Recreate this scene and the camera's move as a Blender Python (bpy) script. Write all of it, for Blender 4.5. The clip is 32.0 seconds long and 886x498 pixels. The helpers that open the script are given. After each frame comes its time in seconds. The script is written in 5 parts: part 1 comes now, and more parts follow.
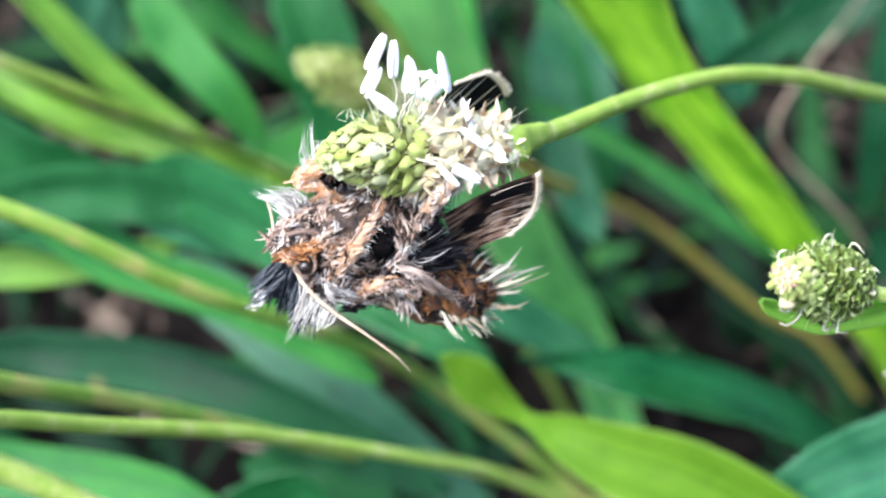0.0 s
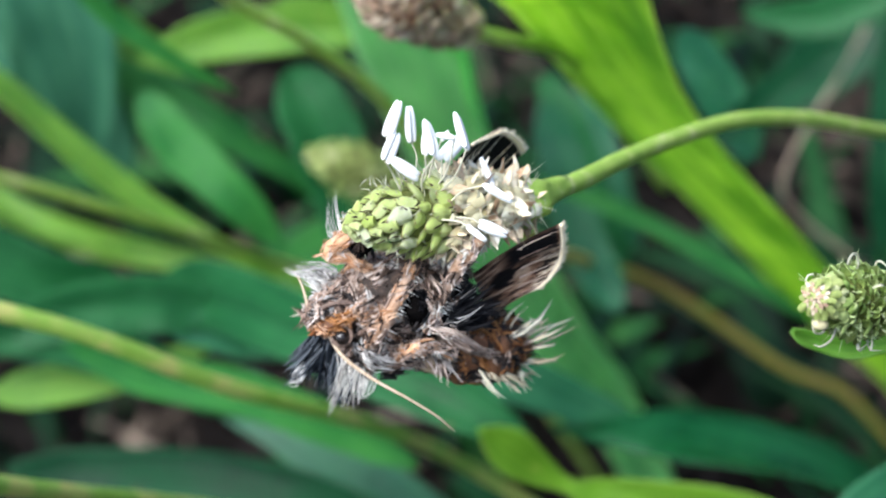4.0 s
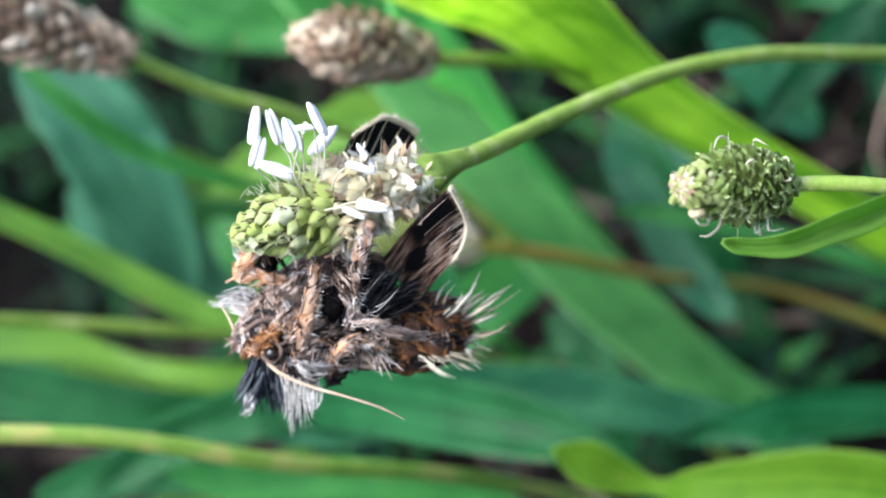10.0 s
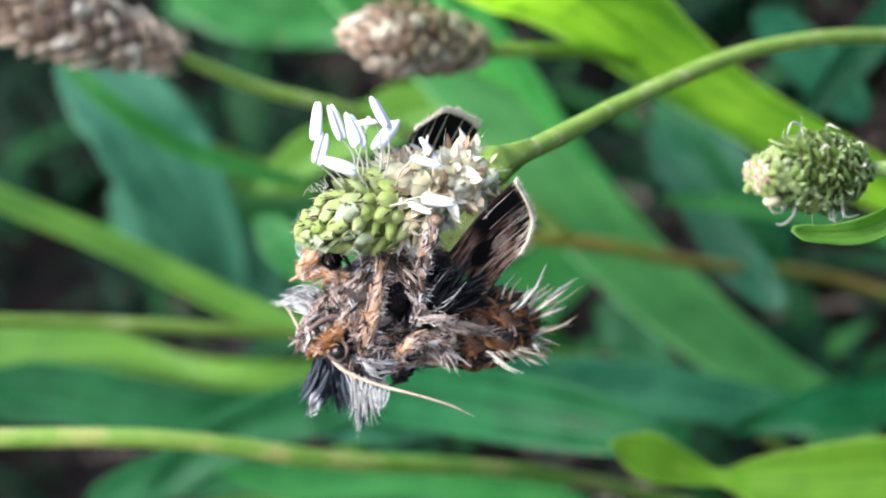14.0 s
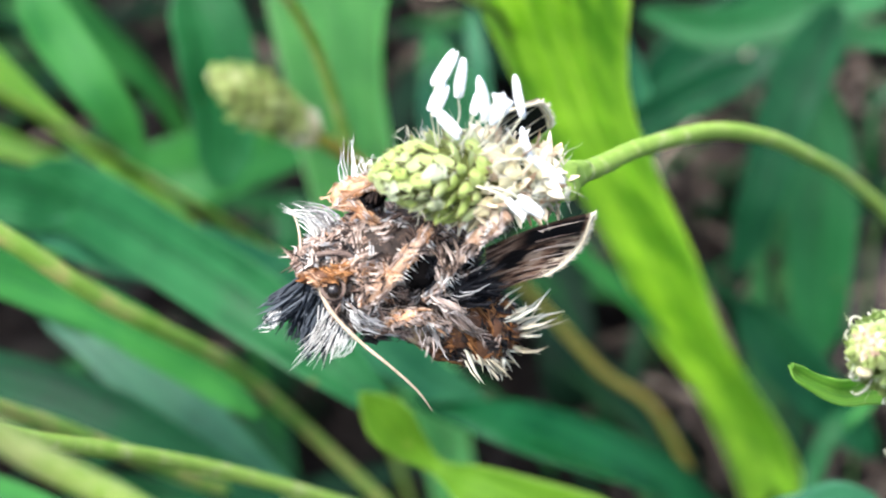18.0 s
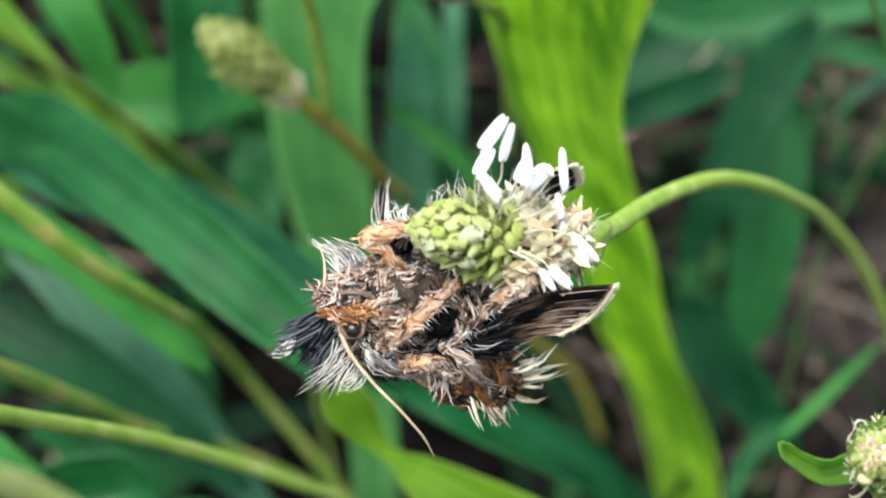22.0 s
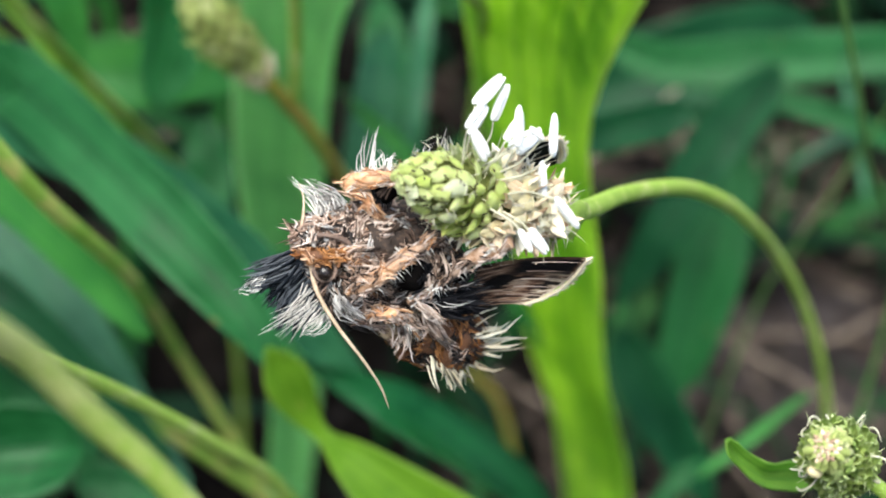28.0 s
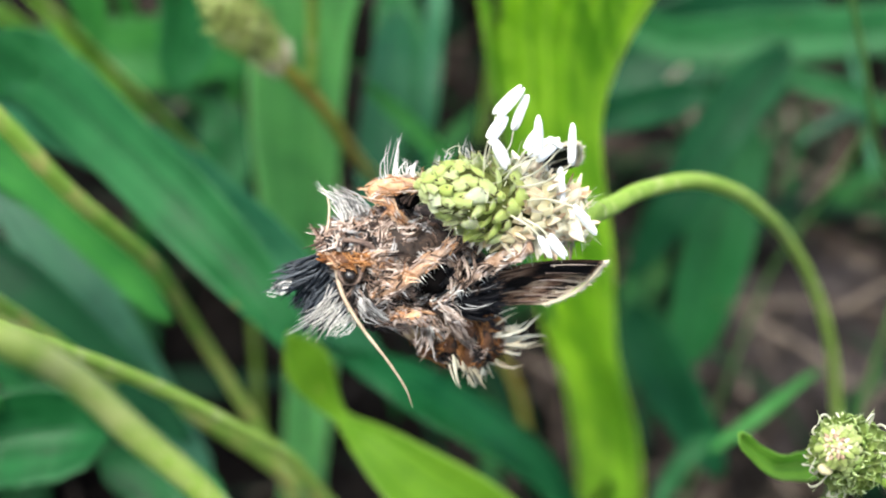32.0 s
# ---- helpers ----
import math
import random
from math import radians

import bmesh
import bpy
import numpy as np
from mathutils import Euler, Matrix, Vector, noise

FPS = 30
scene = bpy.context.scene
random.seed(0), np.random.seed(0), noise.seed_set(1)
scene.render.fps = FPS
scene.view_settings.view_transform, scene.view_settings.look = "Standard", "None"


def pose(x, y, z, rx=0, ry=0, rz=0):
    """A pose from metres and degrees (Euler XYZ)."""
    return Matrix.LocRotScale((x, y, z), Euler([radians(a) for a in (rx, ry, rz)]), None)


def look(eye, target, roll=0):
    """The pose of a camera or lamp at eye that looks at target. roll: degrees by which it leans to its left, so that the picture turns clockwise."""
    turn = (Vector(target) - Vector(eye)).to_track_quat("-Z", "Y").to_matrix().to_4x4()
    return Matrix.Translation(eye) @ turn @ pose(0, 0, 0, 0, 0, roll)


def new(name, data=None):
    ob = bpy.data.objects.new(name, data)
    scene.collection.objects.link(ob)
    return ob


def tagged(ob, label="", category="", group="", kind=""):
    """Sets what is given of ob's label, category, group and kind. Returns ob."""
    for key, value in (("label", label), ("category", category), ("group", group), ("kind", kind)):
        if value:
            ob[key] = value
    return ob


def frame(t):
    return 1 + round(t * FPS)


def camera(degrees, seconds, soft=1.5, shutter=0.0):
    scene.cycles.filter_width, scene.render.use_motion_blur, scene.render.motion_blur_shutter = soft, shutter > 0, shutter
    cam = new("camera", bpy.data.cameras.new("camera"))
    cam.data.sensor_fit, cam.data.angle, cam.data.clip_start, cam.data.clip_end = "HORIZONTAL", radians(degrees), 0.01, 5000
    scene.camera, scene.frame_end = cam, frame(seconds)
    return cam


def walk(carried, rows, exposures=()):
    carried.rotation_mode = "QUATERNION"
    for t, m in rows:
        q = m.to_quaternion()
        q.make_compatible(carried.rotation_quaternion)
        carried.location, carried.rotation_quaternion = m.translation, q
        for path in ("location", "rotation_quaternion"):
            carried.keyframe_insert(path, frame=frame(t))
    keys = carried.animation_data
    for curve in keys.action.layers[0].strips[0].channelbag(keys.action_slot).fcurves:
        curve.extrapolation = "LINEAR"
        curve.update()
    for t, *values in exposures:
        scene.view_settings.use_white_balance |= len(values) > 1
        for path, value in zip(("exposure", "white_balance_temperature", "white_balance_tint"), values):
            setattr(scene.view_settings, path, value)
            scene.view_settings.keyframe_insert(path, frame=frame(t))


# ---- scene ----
cam = camera(24.0, 32.0, soft=1.95, shutter=0.5)
cam.data.dof.use_dof = True
cam.data.dof.focus_distance = 0.163
cam.data.dof.aperture_fstop = 32.0
PATH = [
    (0.0, pose(0.02932, -0.13680, 0.24201, 51.871, 13.420, 0.859)),
    (0.5, pose(0.02925, -0.13467, 0.24529, 51.262, 12.807, 0.357)),
    (1.0, pose(0.02765, -0.13249, 0.24672, 50.577, 12.870, 0.232)),
    (1.5, pose(0.02622, -0.13151, 0.24789, 50.721, 11.991, 0.882)),
    (2.0, pose(0.02698, -0.13221, 0.25038, 51.059, 11.512, 1.081)),
    (2.5, pose(0.02874, -0.13529, 0.24923, 53.949, 11.560, 1.013)),
    (3.0, pose(0.02540, -0.13812, 0.24419, 54.299, 12.727, 0.581)),
    (3.5, pose(0.02594, -0.13916, 0.24173, 53.857, 15.667, -0.959)),
    (5.5, pose(0.03153, -0.14791, 0.23489, 55.435, 20.128, -3.319)),
    (6.0, pose(0.03206, -0.14617, 0.23007, 55.330, 20.830, -3.462)),
    (6.5, pose(0.03452, -0.14549, 0.22833, 55.515, 21.510, -3.514)),
    (7.0, pose(0.03607, -0.14664, 0.22781, 55.622, 24.407, -4.046)),
    (7.5, pose(0.03827, -0.14817, 0.22413, 56.267, 26.382, -3.467)),
    (8.0, pose(0.04231, -0.14932, 0.22317, 56.936, 28.126, -3.041)),
    (8.5, pose(0.04397, -0.15321, 0.22195, 57.317, 29.065, -2.788)),
    (9.0, pose(0.04827, -0.15231, 0.22088, 57.576, 29.929, -3.063)),
    (9.5, pose(0.04786, -0.15199, 0.21940, 57.399, 31.421, -3.392)),
    (10.0, pose(0.04864, -0.14923, 0.21834, 56.992, 33.277, -4.259)),
    (10.5, pose(0.04801, -0.14851, 0.21772, 56.811, 34.135, -4.152)),
    (11.0, pose(0.04955, -0.14716, 0.21756, 57.010, 34.526, -4.094)),
    (11.5, pose(0.04933, -0.14496, 0.21768, 56.965, 34.854, -4.116)),
    (12.0, pose(0.04851, -0.14528, 0.21747, 56.969, 35.182, -4.100)),
    (12.5, pose(0.04806, -0.14563, 0.21734, 56.689, 35.465, -4.237)),
    (13.0, pose(0.04810, -0.14722, 0.21840, 56.773, 35.365, -4.228)),
    (13.5, pose(0.04701, -0.14696, 0.21824, 56.693, 35.431, -4.171)),
    (14.0, pose(0.04567, -0.14680, 0.21903, 56.784, 34.693, -4.222)),
    (14.5, pose(0.04391, -0.14602, 0.22069, 56.704, 30.706, -3.489)),
    (15.0, pose(0.03755, -0.14600, 0.22279, 56.242, 25.594, -3.767)),
    (15.5, pose(0.03253, -0.14435, 0.22570, 56.424, 20.107, -3.837)),
    (17.5, pose(0.00879, -0.12984, 0.23618, 52.634, 5.452, -2.209)),
    (18.0, pose(0.00428, -0.12922, 0.23898, 52.673, 4.921, -1.966)),
    (18.5, pose(0.00345, -0.12795, 0.24235, 52.409, 3.394, -1.107)),
    (19.0, pose(0.00201, -0.12614, 0.24508, 51.216, 2.977, -0.859)),
    (19.5, pose(-0.00066, -0.12498, 0.24568, 49.949, 1.974, -0.726)),
    (20.0, pose(-0.00199, -0.12633, 0.24851, 50.053, 1.522, -0.671)),
    (20.5, pose(-0.00307, -0.12749, 0.24986, 50.127, 1.139, -0.441)),
    (21.0, pose(-0.00400, -0.12600, 0.25000, 49.962, -0.022, -0.018)),
    (21.5, pose(-0.00420, -0.12535, 0.25024, 49.727, -0.976, 0.016)),
    (22.0, pose(-0.00529, -0.12321, 0.24993, 49.819, -2.159, 0.025)),
    (22.5, pose(-0.00835, -0.12066, 0.25049, 48.874, -2.572, 0.369)),
    (23.0, pose(-0.00888, -0.12106, 0.25091, 48.643, -3.172, 0.059)),
    (23.5, pose(-0.00904, -0.12017, 0.24924, 48.678, -4.331, -0.662)),
    (24.0, pose(-0.00964, -0.12103, 0.24832, 48.478, -5.347, 0.144)),
    (24.5, pose(-0.01086, -0.12377, 0.24846, 49.353, -6.809, 1.010)),
    (25.0, pose(-0.01016, -0.12496, 0.24946, 49.608, -6.966, 1.027)),
    (25.5, pose(-0.01108, -0.12679, 0.24839, 49.744, -7.295, 1.338)),
    (26.0, pose(-0.01128, -0.12786, 0.24732, 50.092, -7.633, 1.871)),
    (26.5, pose(-0.01036, -0.12830, 0.24687, 50.343, -7.992, 2.100)),
    (28.5, pose(-0.00915, -0.12960, 0.24430, 51.129, -8.784, 2.700)),
    (29.0, pose(-0.00986, -0.13103, 0.24469, 51.305, -8.773, 2.844)),
    (29.5, pose(-0.00878, -0.13156, 0.24498, 51.643, -9.096, 2.698)),
    (30.0, pose(-0.00949, -0.13249, 0.24545, 51.734, -9.083, 2.797)),
    (30.5, pose(-0.00901, -0.13235, 0.24468, 51.962, -9.191, 2.867)),
    (31.0, pose(-0.00934, -0.13365, 0.24426, 51.963, -9.248, 2.993)),
    (31.5, pose(-0.01048, -0.13481, 0.24451, 52.115, -9.101, 3.194)),
    (32.0, pose(-0.01114, -0.13047, 0.25050, 49.767, -8.371, 2.550)),
]
walk(cam, PATH, [(0.0, 1.80, 5860, 10), (1.0, 1.62, 5860, 10), (2.0, 1.05, 5960, 5), (3.0, 1.18, 5860, 5), (6.0, 1.27, 5810, 10), (7.0, 1.25, 5810, 10), (9.0, 1.33, 5810, 10), (11.0, 1.43, 5760, 10), (13.0, 1.38, 5810, 10), (14.0, 1.38, 5760, 10),
                 (15.0, 1.82, 5760, 10), (17.5, 1.74, 5910, 8), (18.0, 1.70, 5960, 8), (19.0, 1.36, 6180, 6), (20.0, 1.36, 6280, 5), (22.0, 1.25, 6380, 5), (24.0, 1.10, 6530, 4), (25.0, 1.20, 6480, 4), (26.0, 1.32, 6380, 4), (29.0, 1.25, 6330, 4), (30.0, 1.29, 6330, 4), (32.0, 1.41, 6330, 4)])

# world and sun: soft daylight under a bright hazy sky
world = bpy.data.worlds.new("sky")
scene.world = world
world.use_nodes = True
sky_nodes, sky_links = world.node_tree.nodes, world.node_tree.links
sky = sky_nodes.new("ShaderNodeTexSky")
sky.sky_type, sky.sun_disc = "NISHITA", False
sky.sun_elevation, sky.sun_rotation = radians(64), radians(-149)
sky.air_density, sky.dust_density = 1.0, 4.0
sky_links.new(sky.outputs[0], sky_nodes["Background"].inputs[0])
sky_nodes["Background"].inputs[1].default_value = 0.11
sun = new("sun", bpy.data.lights.new("sun", "SUN"))
sun.data.energy, sun.data.angle, sun.data.color = 2.4, radians(40), (1.0, 0.96, 0.9)
sun.matrix_world = look((-0.25, -0.42, 1.0), (0, 0, 0))

CM = 0.01
GOLDEN = math.pi * (3 - math.sqrt(5))
WORLD = {}


# ---- materials ----
def nodes_of(name):
    m = bpy.data.materials.new(name)
    m.use_nodes = True
    return m, m.node_tree.nodes, m.node_tree.links, m.node_tree.nodes["Principled BSDF"]


def ramp(nodes, stops):
    r = nodes.new("ShaderNodeValToRGB")
    while len(r.color_ramp.elements) < len(stops):
        r.color_ramp.elements.new(0.5)
    for e, (p, c) in zip(r.color_ramp.elements, stops):
        e.position, e.color = p, (*c, 1)
    return r


def noise_at(nodes, links, scale, detail=4.0, rough=0.6):
    co, n = nodes.new("ShaderNodeTexCoord"), nodes.new("ShaderNodeTexNoise")
    links.new(co.outputs["Object"], n.inputs["Vector"])
    n.inputs["Scale"].default_value, n.inputs["Detail"].default_value, n.inputs["Roughness"].default_value = scale, detail, rough
    return n


def add_bump(nodes, links, height, shader, strength, distance):
    b = nodes.new("ShaderNodeBump")
    b.inputs["Strength"].default_value, b.inputs["Distance"].default_value = strength, distance
    links.new(height, b.inputs["Height"])
    links.new(b.outputs[0], shader.inputs["Normal"])
    return b


def let_through(m, nodes, links, shader, colour_out, amount):
    """Thin plant tissue: part of the light goes through."""
    t, mix = nodes.new("ShaderNodeBsdfTranslucent"), nodes.new("ShaderNodeMixShader")
    links.new(colour_out, t.inputs["Color"])
    mix.inputs[0].default_value = amount
    links.new(shader.outputs[0], mix.inputs[1])
    links.new(t.outputs[0], mix.inputs[2])
    links.new(mix.outputs[0], nodes["Material Output"].inputs["Surface"])


def mixed(name, stops, scale, rough=0.6, bump=0.3, fine=0.0, sheer=0.0, per="", dist=0.0004, spec=0.4, tip=None, base=None):
    # base: tint of the side margins; tip: tint of the dry tip
    """A surface whose colour varies at two scales; per: also from piece to piece (object) or strand to strand (island)."""
    m, nodes, links, bsdf = nodes_of(name)
    big, small = noise_at(nodes, links, scale), noise_at(nodes, links, fine or scale * 7, 6, 0.7)
    add = nodes.new("ShaderNodeMath")
    add.operation = "MULTIPLY_ADD"
    links.new(small.outputs["Fac"], add.inputs[0])
    add.inputs[1].default_value = 0.5
    links.new(big.outputs["Fac"], add.inputs[2])
    value = add.outputs[0]
    shift = nodes.new("ShaderNodeMath")
    shift.operation = "SUBTRACT"
    links.new(value, shift.inputs[0])
    shift.inputs[1].default_value = 0.25
    value = shift.outputs[0]
    if per:
        info = nodes.new("ShaderNodeObjectInfo" if per == "object" else "ShaderNodeNewGeometry")
        pick = nodes.new("ShaderNodeMath")
        pick.operation = "MULTIPLY_ADD"
        links.new(info.outputs["Random" if per == "object" else "Random Per Island"], pick.inputs[0])
        pick.inputs[1].default_value = 0.9
        half = nodes.new("ShaderNodeMath")
        half.operation = "MULTIPLY_ADD"
        links.new(value, half.inputs[0])
        half.inputs[1].default_value, half.inputs[2].default_value = 0.5, -0.2
        links.new(half.outputs[0], pick.inputs[2])
        value = pick.outputs[0]
    r = ramp(nodes, stops)
    links.new(value, r.inputs[0])
    colour = r.outputs[0]
    uv = nodes.new("ShaderNodeUVMap")
    sep = nodes.new("ShaderNodeSeparateXYZ")
    links.new(uv.outputs[0], sep.inputs[0])
    side = nodes.new("ShaderNodeMath")
    side.operation = "ABSOLUTE"
    off = nodes.new("ShaderNodeMath")
    off.operation = "SUBTRACT"
    links.new(sep.outputs[0], off.inputs[0])
    off.inputs[1].default_value = 0.5
    links.new(off.outputs[0], side.inputs[0])
    for tint, along, lo, hi in ((base, side.outputs[0], 0.33, 0.49), (tip, sep.outputs[1], 0.84, 0.97)):
        if tint:
            q, mix = nodes.new("ShaderNodeMapRange"), nodes.new("ShaderNodeMix")
            q.inputs[1].default_value, q.inputs[2].default_value = lo, hi
            links.new(along, q.inputs[0])
            mix.data_type = "RGBA"
            links.new(q.outputs[0], mix.inputs[0])
            links.new(colour, mix.inputs[6])
            mix.inputs[7].default_value = (*tint, 1)
            colour = mix.outputs[2]
    links.new(colour, bsdf.inputs["Base Color"])
    bsdf.inputs["Roughness"].default_value = rough
    bsdf.inputs["Specular IOR Level"].default_value = spec
    if bump:
        add_bump(nodes, links, small.outputs["Fac"], bsdf, bump, dist)
    if sheer:
        let_through(m, nodes, links, bsdf, colour, sheer)
    return m


def leaf_material(name, low, high, vein, rough, sheer, blotch=(0.2, 0.17, 0.05), glow=1.0, spec=0.4, ribs=0.28):
    """Leaf tissue: parallel veins along the blade, mottling, a few pale blemishes."""
    m, nodes, links, bsdf = nodes_of(name)
    uv, sep = nodes.new("ShaderNodeUVMap"), nodes.new("ShaderNodeSeparateXYZ")
    links.new(uv.outputs[0], sep.inputs[0])
    mottle = noise_at(nodes, links, 70, 5, 0.65)
    grain = noise_at(nodes, links, 900, 3, 0.6)
    info, seed = nodes.new("ShaderNodeObjectInfo"), nodes.new("ShaderNodeMath")
    seed.operation = "MULTIPLY"
    links.new(info.outputs["Random"], seed.inputs[0])
    seed.inputs[1].default_value = 40.0
    shift, streak = nodes.new("ShaderNodeMapping"), nodes.new("ShaderNodeTexNoise")
    shift.inputs["Scale"].default_value = (9.0, 0.9, 1.0)
    links.new(uv.outputs[0], shift.inputs[0])
    links.new(seed.outputs[0], shift.inputs["Location"])
    links.new(shift.outputs[0], streak.inputs["Vector"])
    streak.inputs["Scale"].default_value, streak.inputs["Detail"].default_value = 1.0, 4.0
    tone = nodes.new("ShaderNodeMix")
    tone.inputs[0].default_value = 0.5
    links.new(mottle.outputs["Fac"], tone.inputs[2])
    links.new(streak.outputs["Fac"], tone.inputs[3])
    deep = tuple(c * 0.72 for c in low)
    r = ramp(nodes, [(0.30, deep), (0.42, low), (0.56, high), (0.68, tuple(c * 1.18 for c in high))])
    links.new(tone.outputs[0], r.inputs[0])
    wave = nodes.new("ShaderNodeMath")
    wave.operation = "MULTIPLY"
    drift = noise_at(nodes, links, 55, 3, 0.6)
    stray = nodes.new("ShaderNodeMath")
    stray.operation = "MULTIPLY_ADD"
    links.new(drift.outputs["Fac"], stray.inputs[0])
    stray.inputs[1].default_value = 0.22
    links.new(sep.outputs[0], stray.inputs[2])
    links.new(stray.outputs[0], wave.inputs[0])
    wave.inputs[1].default_value = 2 * math.pi * 8
    sine = nodes.new("ShaderNodeMath")
    sine.operation = "COSINE"
    links.new(wave.outputs[0], sine.inputs[0])
    sharp = nodes.new("ShaderNodeMapRange")
    sharp.inputs[1].default_value, sharp.inputs[2].default_value = 0.6, 1.0
    sharp.inputs[3].default_value, sharp.inputs[4].default_value = 0.0, ribs
    links.new(sine.outputs[0], sharp.inputs[0])
    weak = nodes.new("ShaderNodeMapRange")
    weak.inputs[1].default_value, weak.inputs[2].default_value = 0.38, 0.62
    links.new(mottle.outputs["Fac"], weak.inputs[0])
    faint = nodes.new("ShaderNodeMath")
    faint.operation = "MULTIPLY"
    links.new(sharp.outputs[0], faint.inputs[0])
    links.new(weak.outputs[0], faint.inputs[1])
    mix = nodes.new("ShaderNodeMix")
    mix.data_type = "RGBA"
    links.new(faint.outputs[0], mix.inputs[0])
    links.new(r.outputs[0], mix.inputs[6])
    mix.inputs[7].default_value = (*vein, 1)
    spots = noise_at(nodes, links, 160, 2, 0.5)
    cut = nodes.new("ShaderNodeMapRange")
    cut.inputs[1].default_value, cut.inputs[2].default_value = 0.73, 0.80
    links.new(spots.outputs["Fac"], cut.inputs[0])
    mix2 = nodes.new("ShaderNodeMix")
    mix2.data_type = "RGBA"
    links.new(cut.outputs[0], mix2.inputs[0])
    centre, side, rim, edged = nodes.new("ShaderNodeMath"), nodes.new("ShaderNodeMath"), nodes.new("ShaderNodeMapRange"), nodes.new("ShaderNodeMix")
    centre.operation, side.operation, edged.data_type = "SUBTRACT", "ABSOLUTE", "RGBA"
    links.new(sep.outputs[0], centre.inputs[0])
    centre.inputs[1].default_value = 0.5
    links.new(centre.outputs[0], side.inputs[0])
    rim.inputs[1].default_value, rim.inputs[2].default_value, rim.inputs[4].default_value = 0.455, 0.495, 0.7
    links.new(side.outputs[0], rim.inputs[0])
    links.new(rim.outputs[0], edged.inputs[0])
    links.new(mix.outputs[2], edged.inputs[6])
    edged.inputs[7].default_value = (*vein, 1)
    links.new(edged.outputs[2], mix2.inputs[6])
    mix2.inputs[7].default_value = (*blotch, 1)
    links.new(mix2.outputs[2], bsdf.inputs["Base Color"])
    bsdf.inputs["Roughness"].default_value = rough
    bsdf.inputs["Specular IOR Level"].default_value = spec
    total = nodes.new("ShaderNodeMath")
    total.operation = "MULTIPLY_ADD"
    links.new(grain.outputs["Fac"], total.inputs[0])
    total.inputs[1].default_value = 0.5
    swell = nodes.new("ShaderNodeMath")
    swell.operation = "MULTIPLY_ADD"
    links.new(mottle.outputs["Fac"], swell.inputs[0])
    swell.inputs[1].default_value = 12.0
    links.new(sine.outputs[0], swell.inputs[2])
    links.new(swell.outputs[0], total.inputs[2])
    add_bump(nodes, links, total.outputs[0], bsdf, 0.28, 0.00018)
    gloss = nodes.new("ShaderNodeMapRange")
    gloss.inputs[1].default_value, gloss.inputs[2].default_value = 0.35, 0.65
    gloss.inputs[3].default_value, gloss.inputs[4].default_value = rough - 0.1, rough + 0.15
    links.new(mottle.outputs["Fac"], gloss.inputs[0])
    links.new(gloss.outputs[0], bsdf.inputs["Roughness"])
    # glow brightens the light let through beyond the leaf's own colour
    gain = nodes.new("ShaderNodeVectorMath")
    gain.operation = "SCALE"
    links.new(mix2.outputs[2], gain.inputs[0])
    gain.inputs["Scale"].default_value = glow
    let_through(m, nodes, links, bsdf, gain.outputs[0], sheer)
    return m


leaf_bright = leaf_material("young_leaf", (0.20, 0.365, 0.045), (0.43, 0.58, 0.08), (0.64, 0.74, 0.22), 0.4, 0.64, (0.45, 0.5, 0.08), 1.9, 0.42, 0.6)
leaf_young = leaf_material("tender_leaf", (0.085, 0.21, 0.012), (0.145, 0.30, 0.018), (0.25, 0.39, 0.07), 0.42, 0.5, (0.3, 0.36, 0.06), 1.25, 0.12, 0.25)
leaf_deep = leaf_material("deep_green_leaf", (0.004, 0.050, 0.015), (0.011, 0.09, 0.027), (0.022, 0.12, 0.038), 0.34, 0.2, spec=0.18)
leaf_lime = leaf_material("lime_leaf", (0.13, 0.285, 0.034), (0.215, 0.395, 0.052), (0.36, 0.53, 0.10), 0.42, 0.55, (0.34, 0.4, 0.06), 1.75, 0.4, 0.2)
leaf_mid = leaf_material("green_leaf", (0.024, 0.15, 0.030), (0.05, 0.23, 0.038), (0.07, 0.27, 0.055), 0.45, 0.38, glow=1.3, spec=0.35)
leaf_lively = leaf_material("lively_leaf", (0.11, 0.27, 0.03), (0.19, 0.37, 0.045), (0.25, 0.43, 0.08), 0.42, 0.5, (0.3, 0.36, 0.06), 1.6, 0.4)
leaf_satin = leaf_material("satin_leaf", (0.15, 0.37, 0.14), (0.24, 0.50, 0.185), (0.42, 0.66, 0.32), 0.38, 0.5, glow=1.9, spec=0.5)
# dark green leaves, lowered further for the shade low in the growth
leaf_dark = leaf_material("dark_shaded_leaf", (0.007, 0.060, 0.015), (0.016, 0.105, 0.028), (0.032, 0.14, 0.046), 0.42, 0.2, spec=0.2, ribs=0.12)
leaf_teal = leaf_material("teal_leaf", (0.032, 0.13, 0.07), (0.062, 0.20, 0.105), (0.075, 0.23, 0.12), 0.36, 0.3, glow=1.3, spec=0.36)
# darker copy of the leaf green, with deep shade put into the colour
leaf_shade = leaf_material("shade_toned_leaf", (0.003, 0.030, 0.011), (0.007, 0.055, 0.019), (0.012, 0.07, 0.026), 0.45, 0.15, spec=0.14)
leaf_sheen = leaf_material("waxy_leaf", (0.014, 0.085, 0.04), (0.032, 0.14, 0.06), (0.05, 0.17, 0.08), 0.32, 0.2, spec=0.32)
# soil colour lowered to stand for the shade under the plants
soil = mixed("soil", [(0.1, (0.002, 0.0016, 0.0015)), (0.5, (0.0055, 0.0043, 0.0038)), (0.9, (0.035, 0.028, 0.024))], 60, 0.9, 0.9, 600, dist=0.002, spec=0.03)
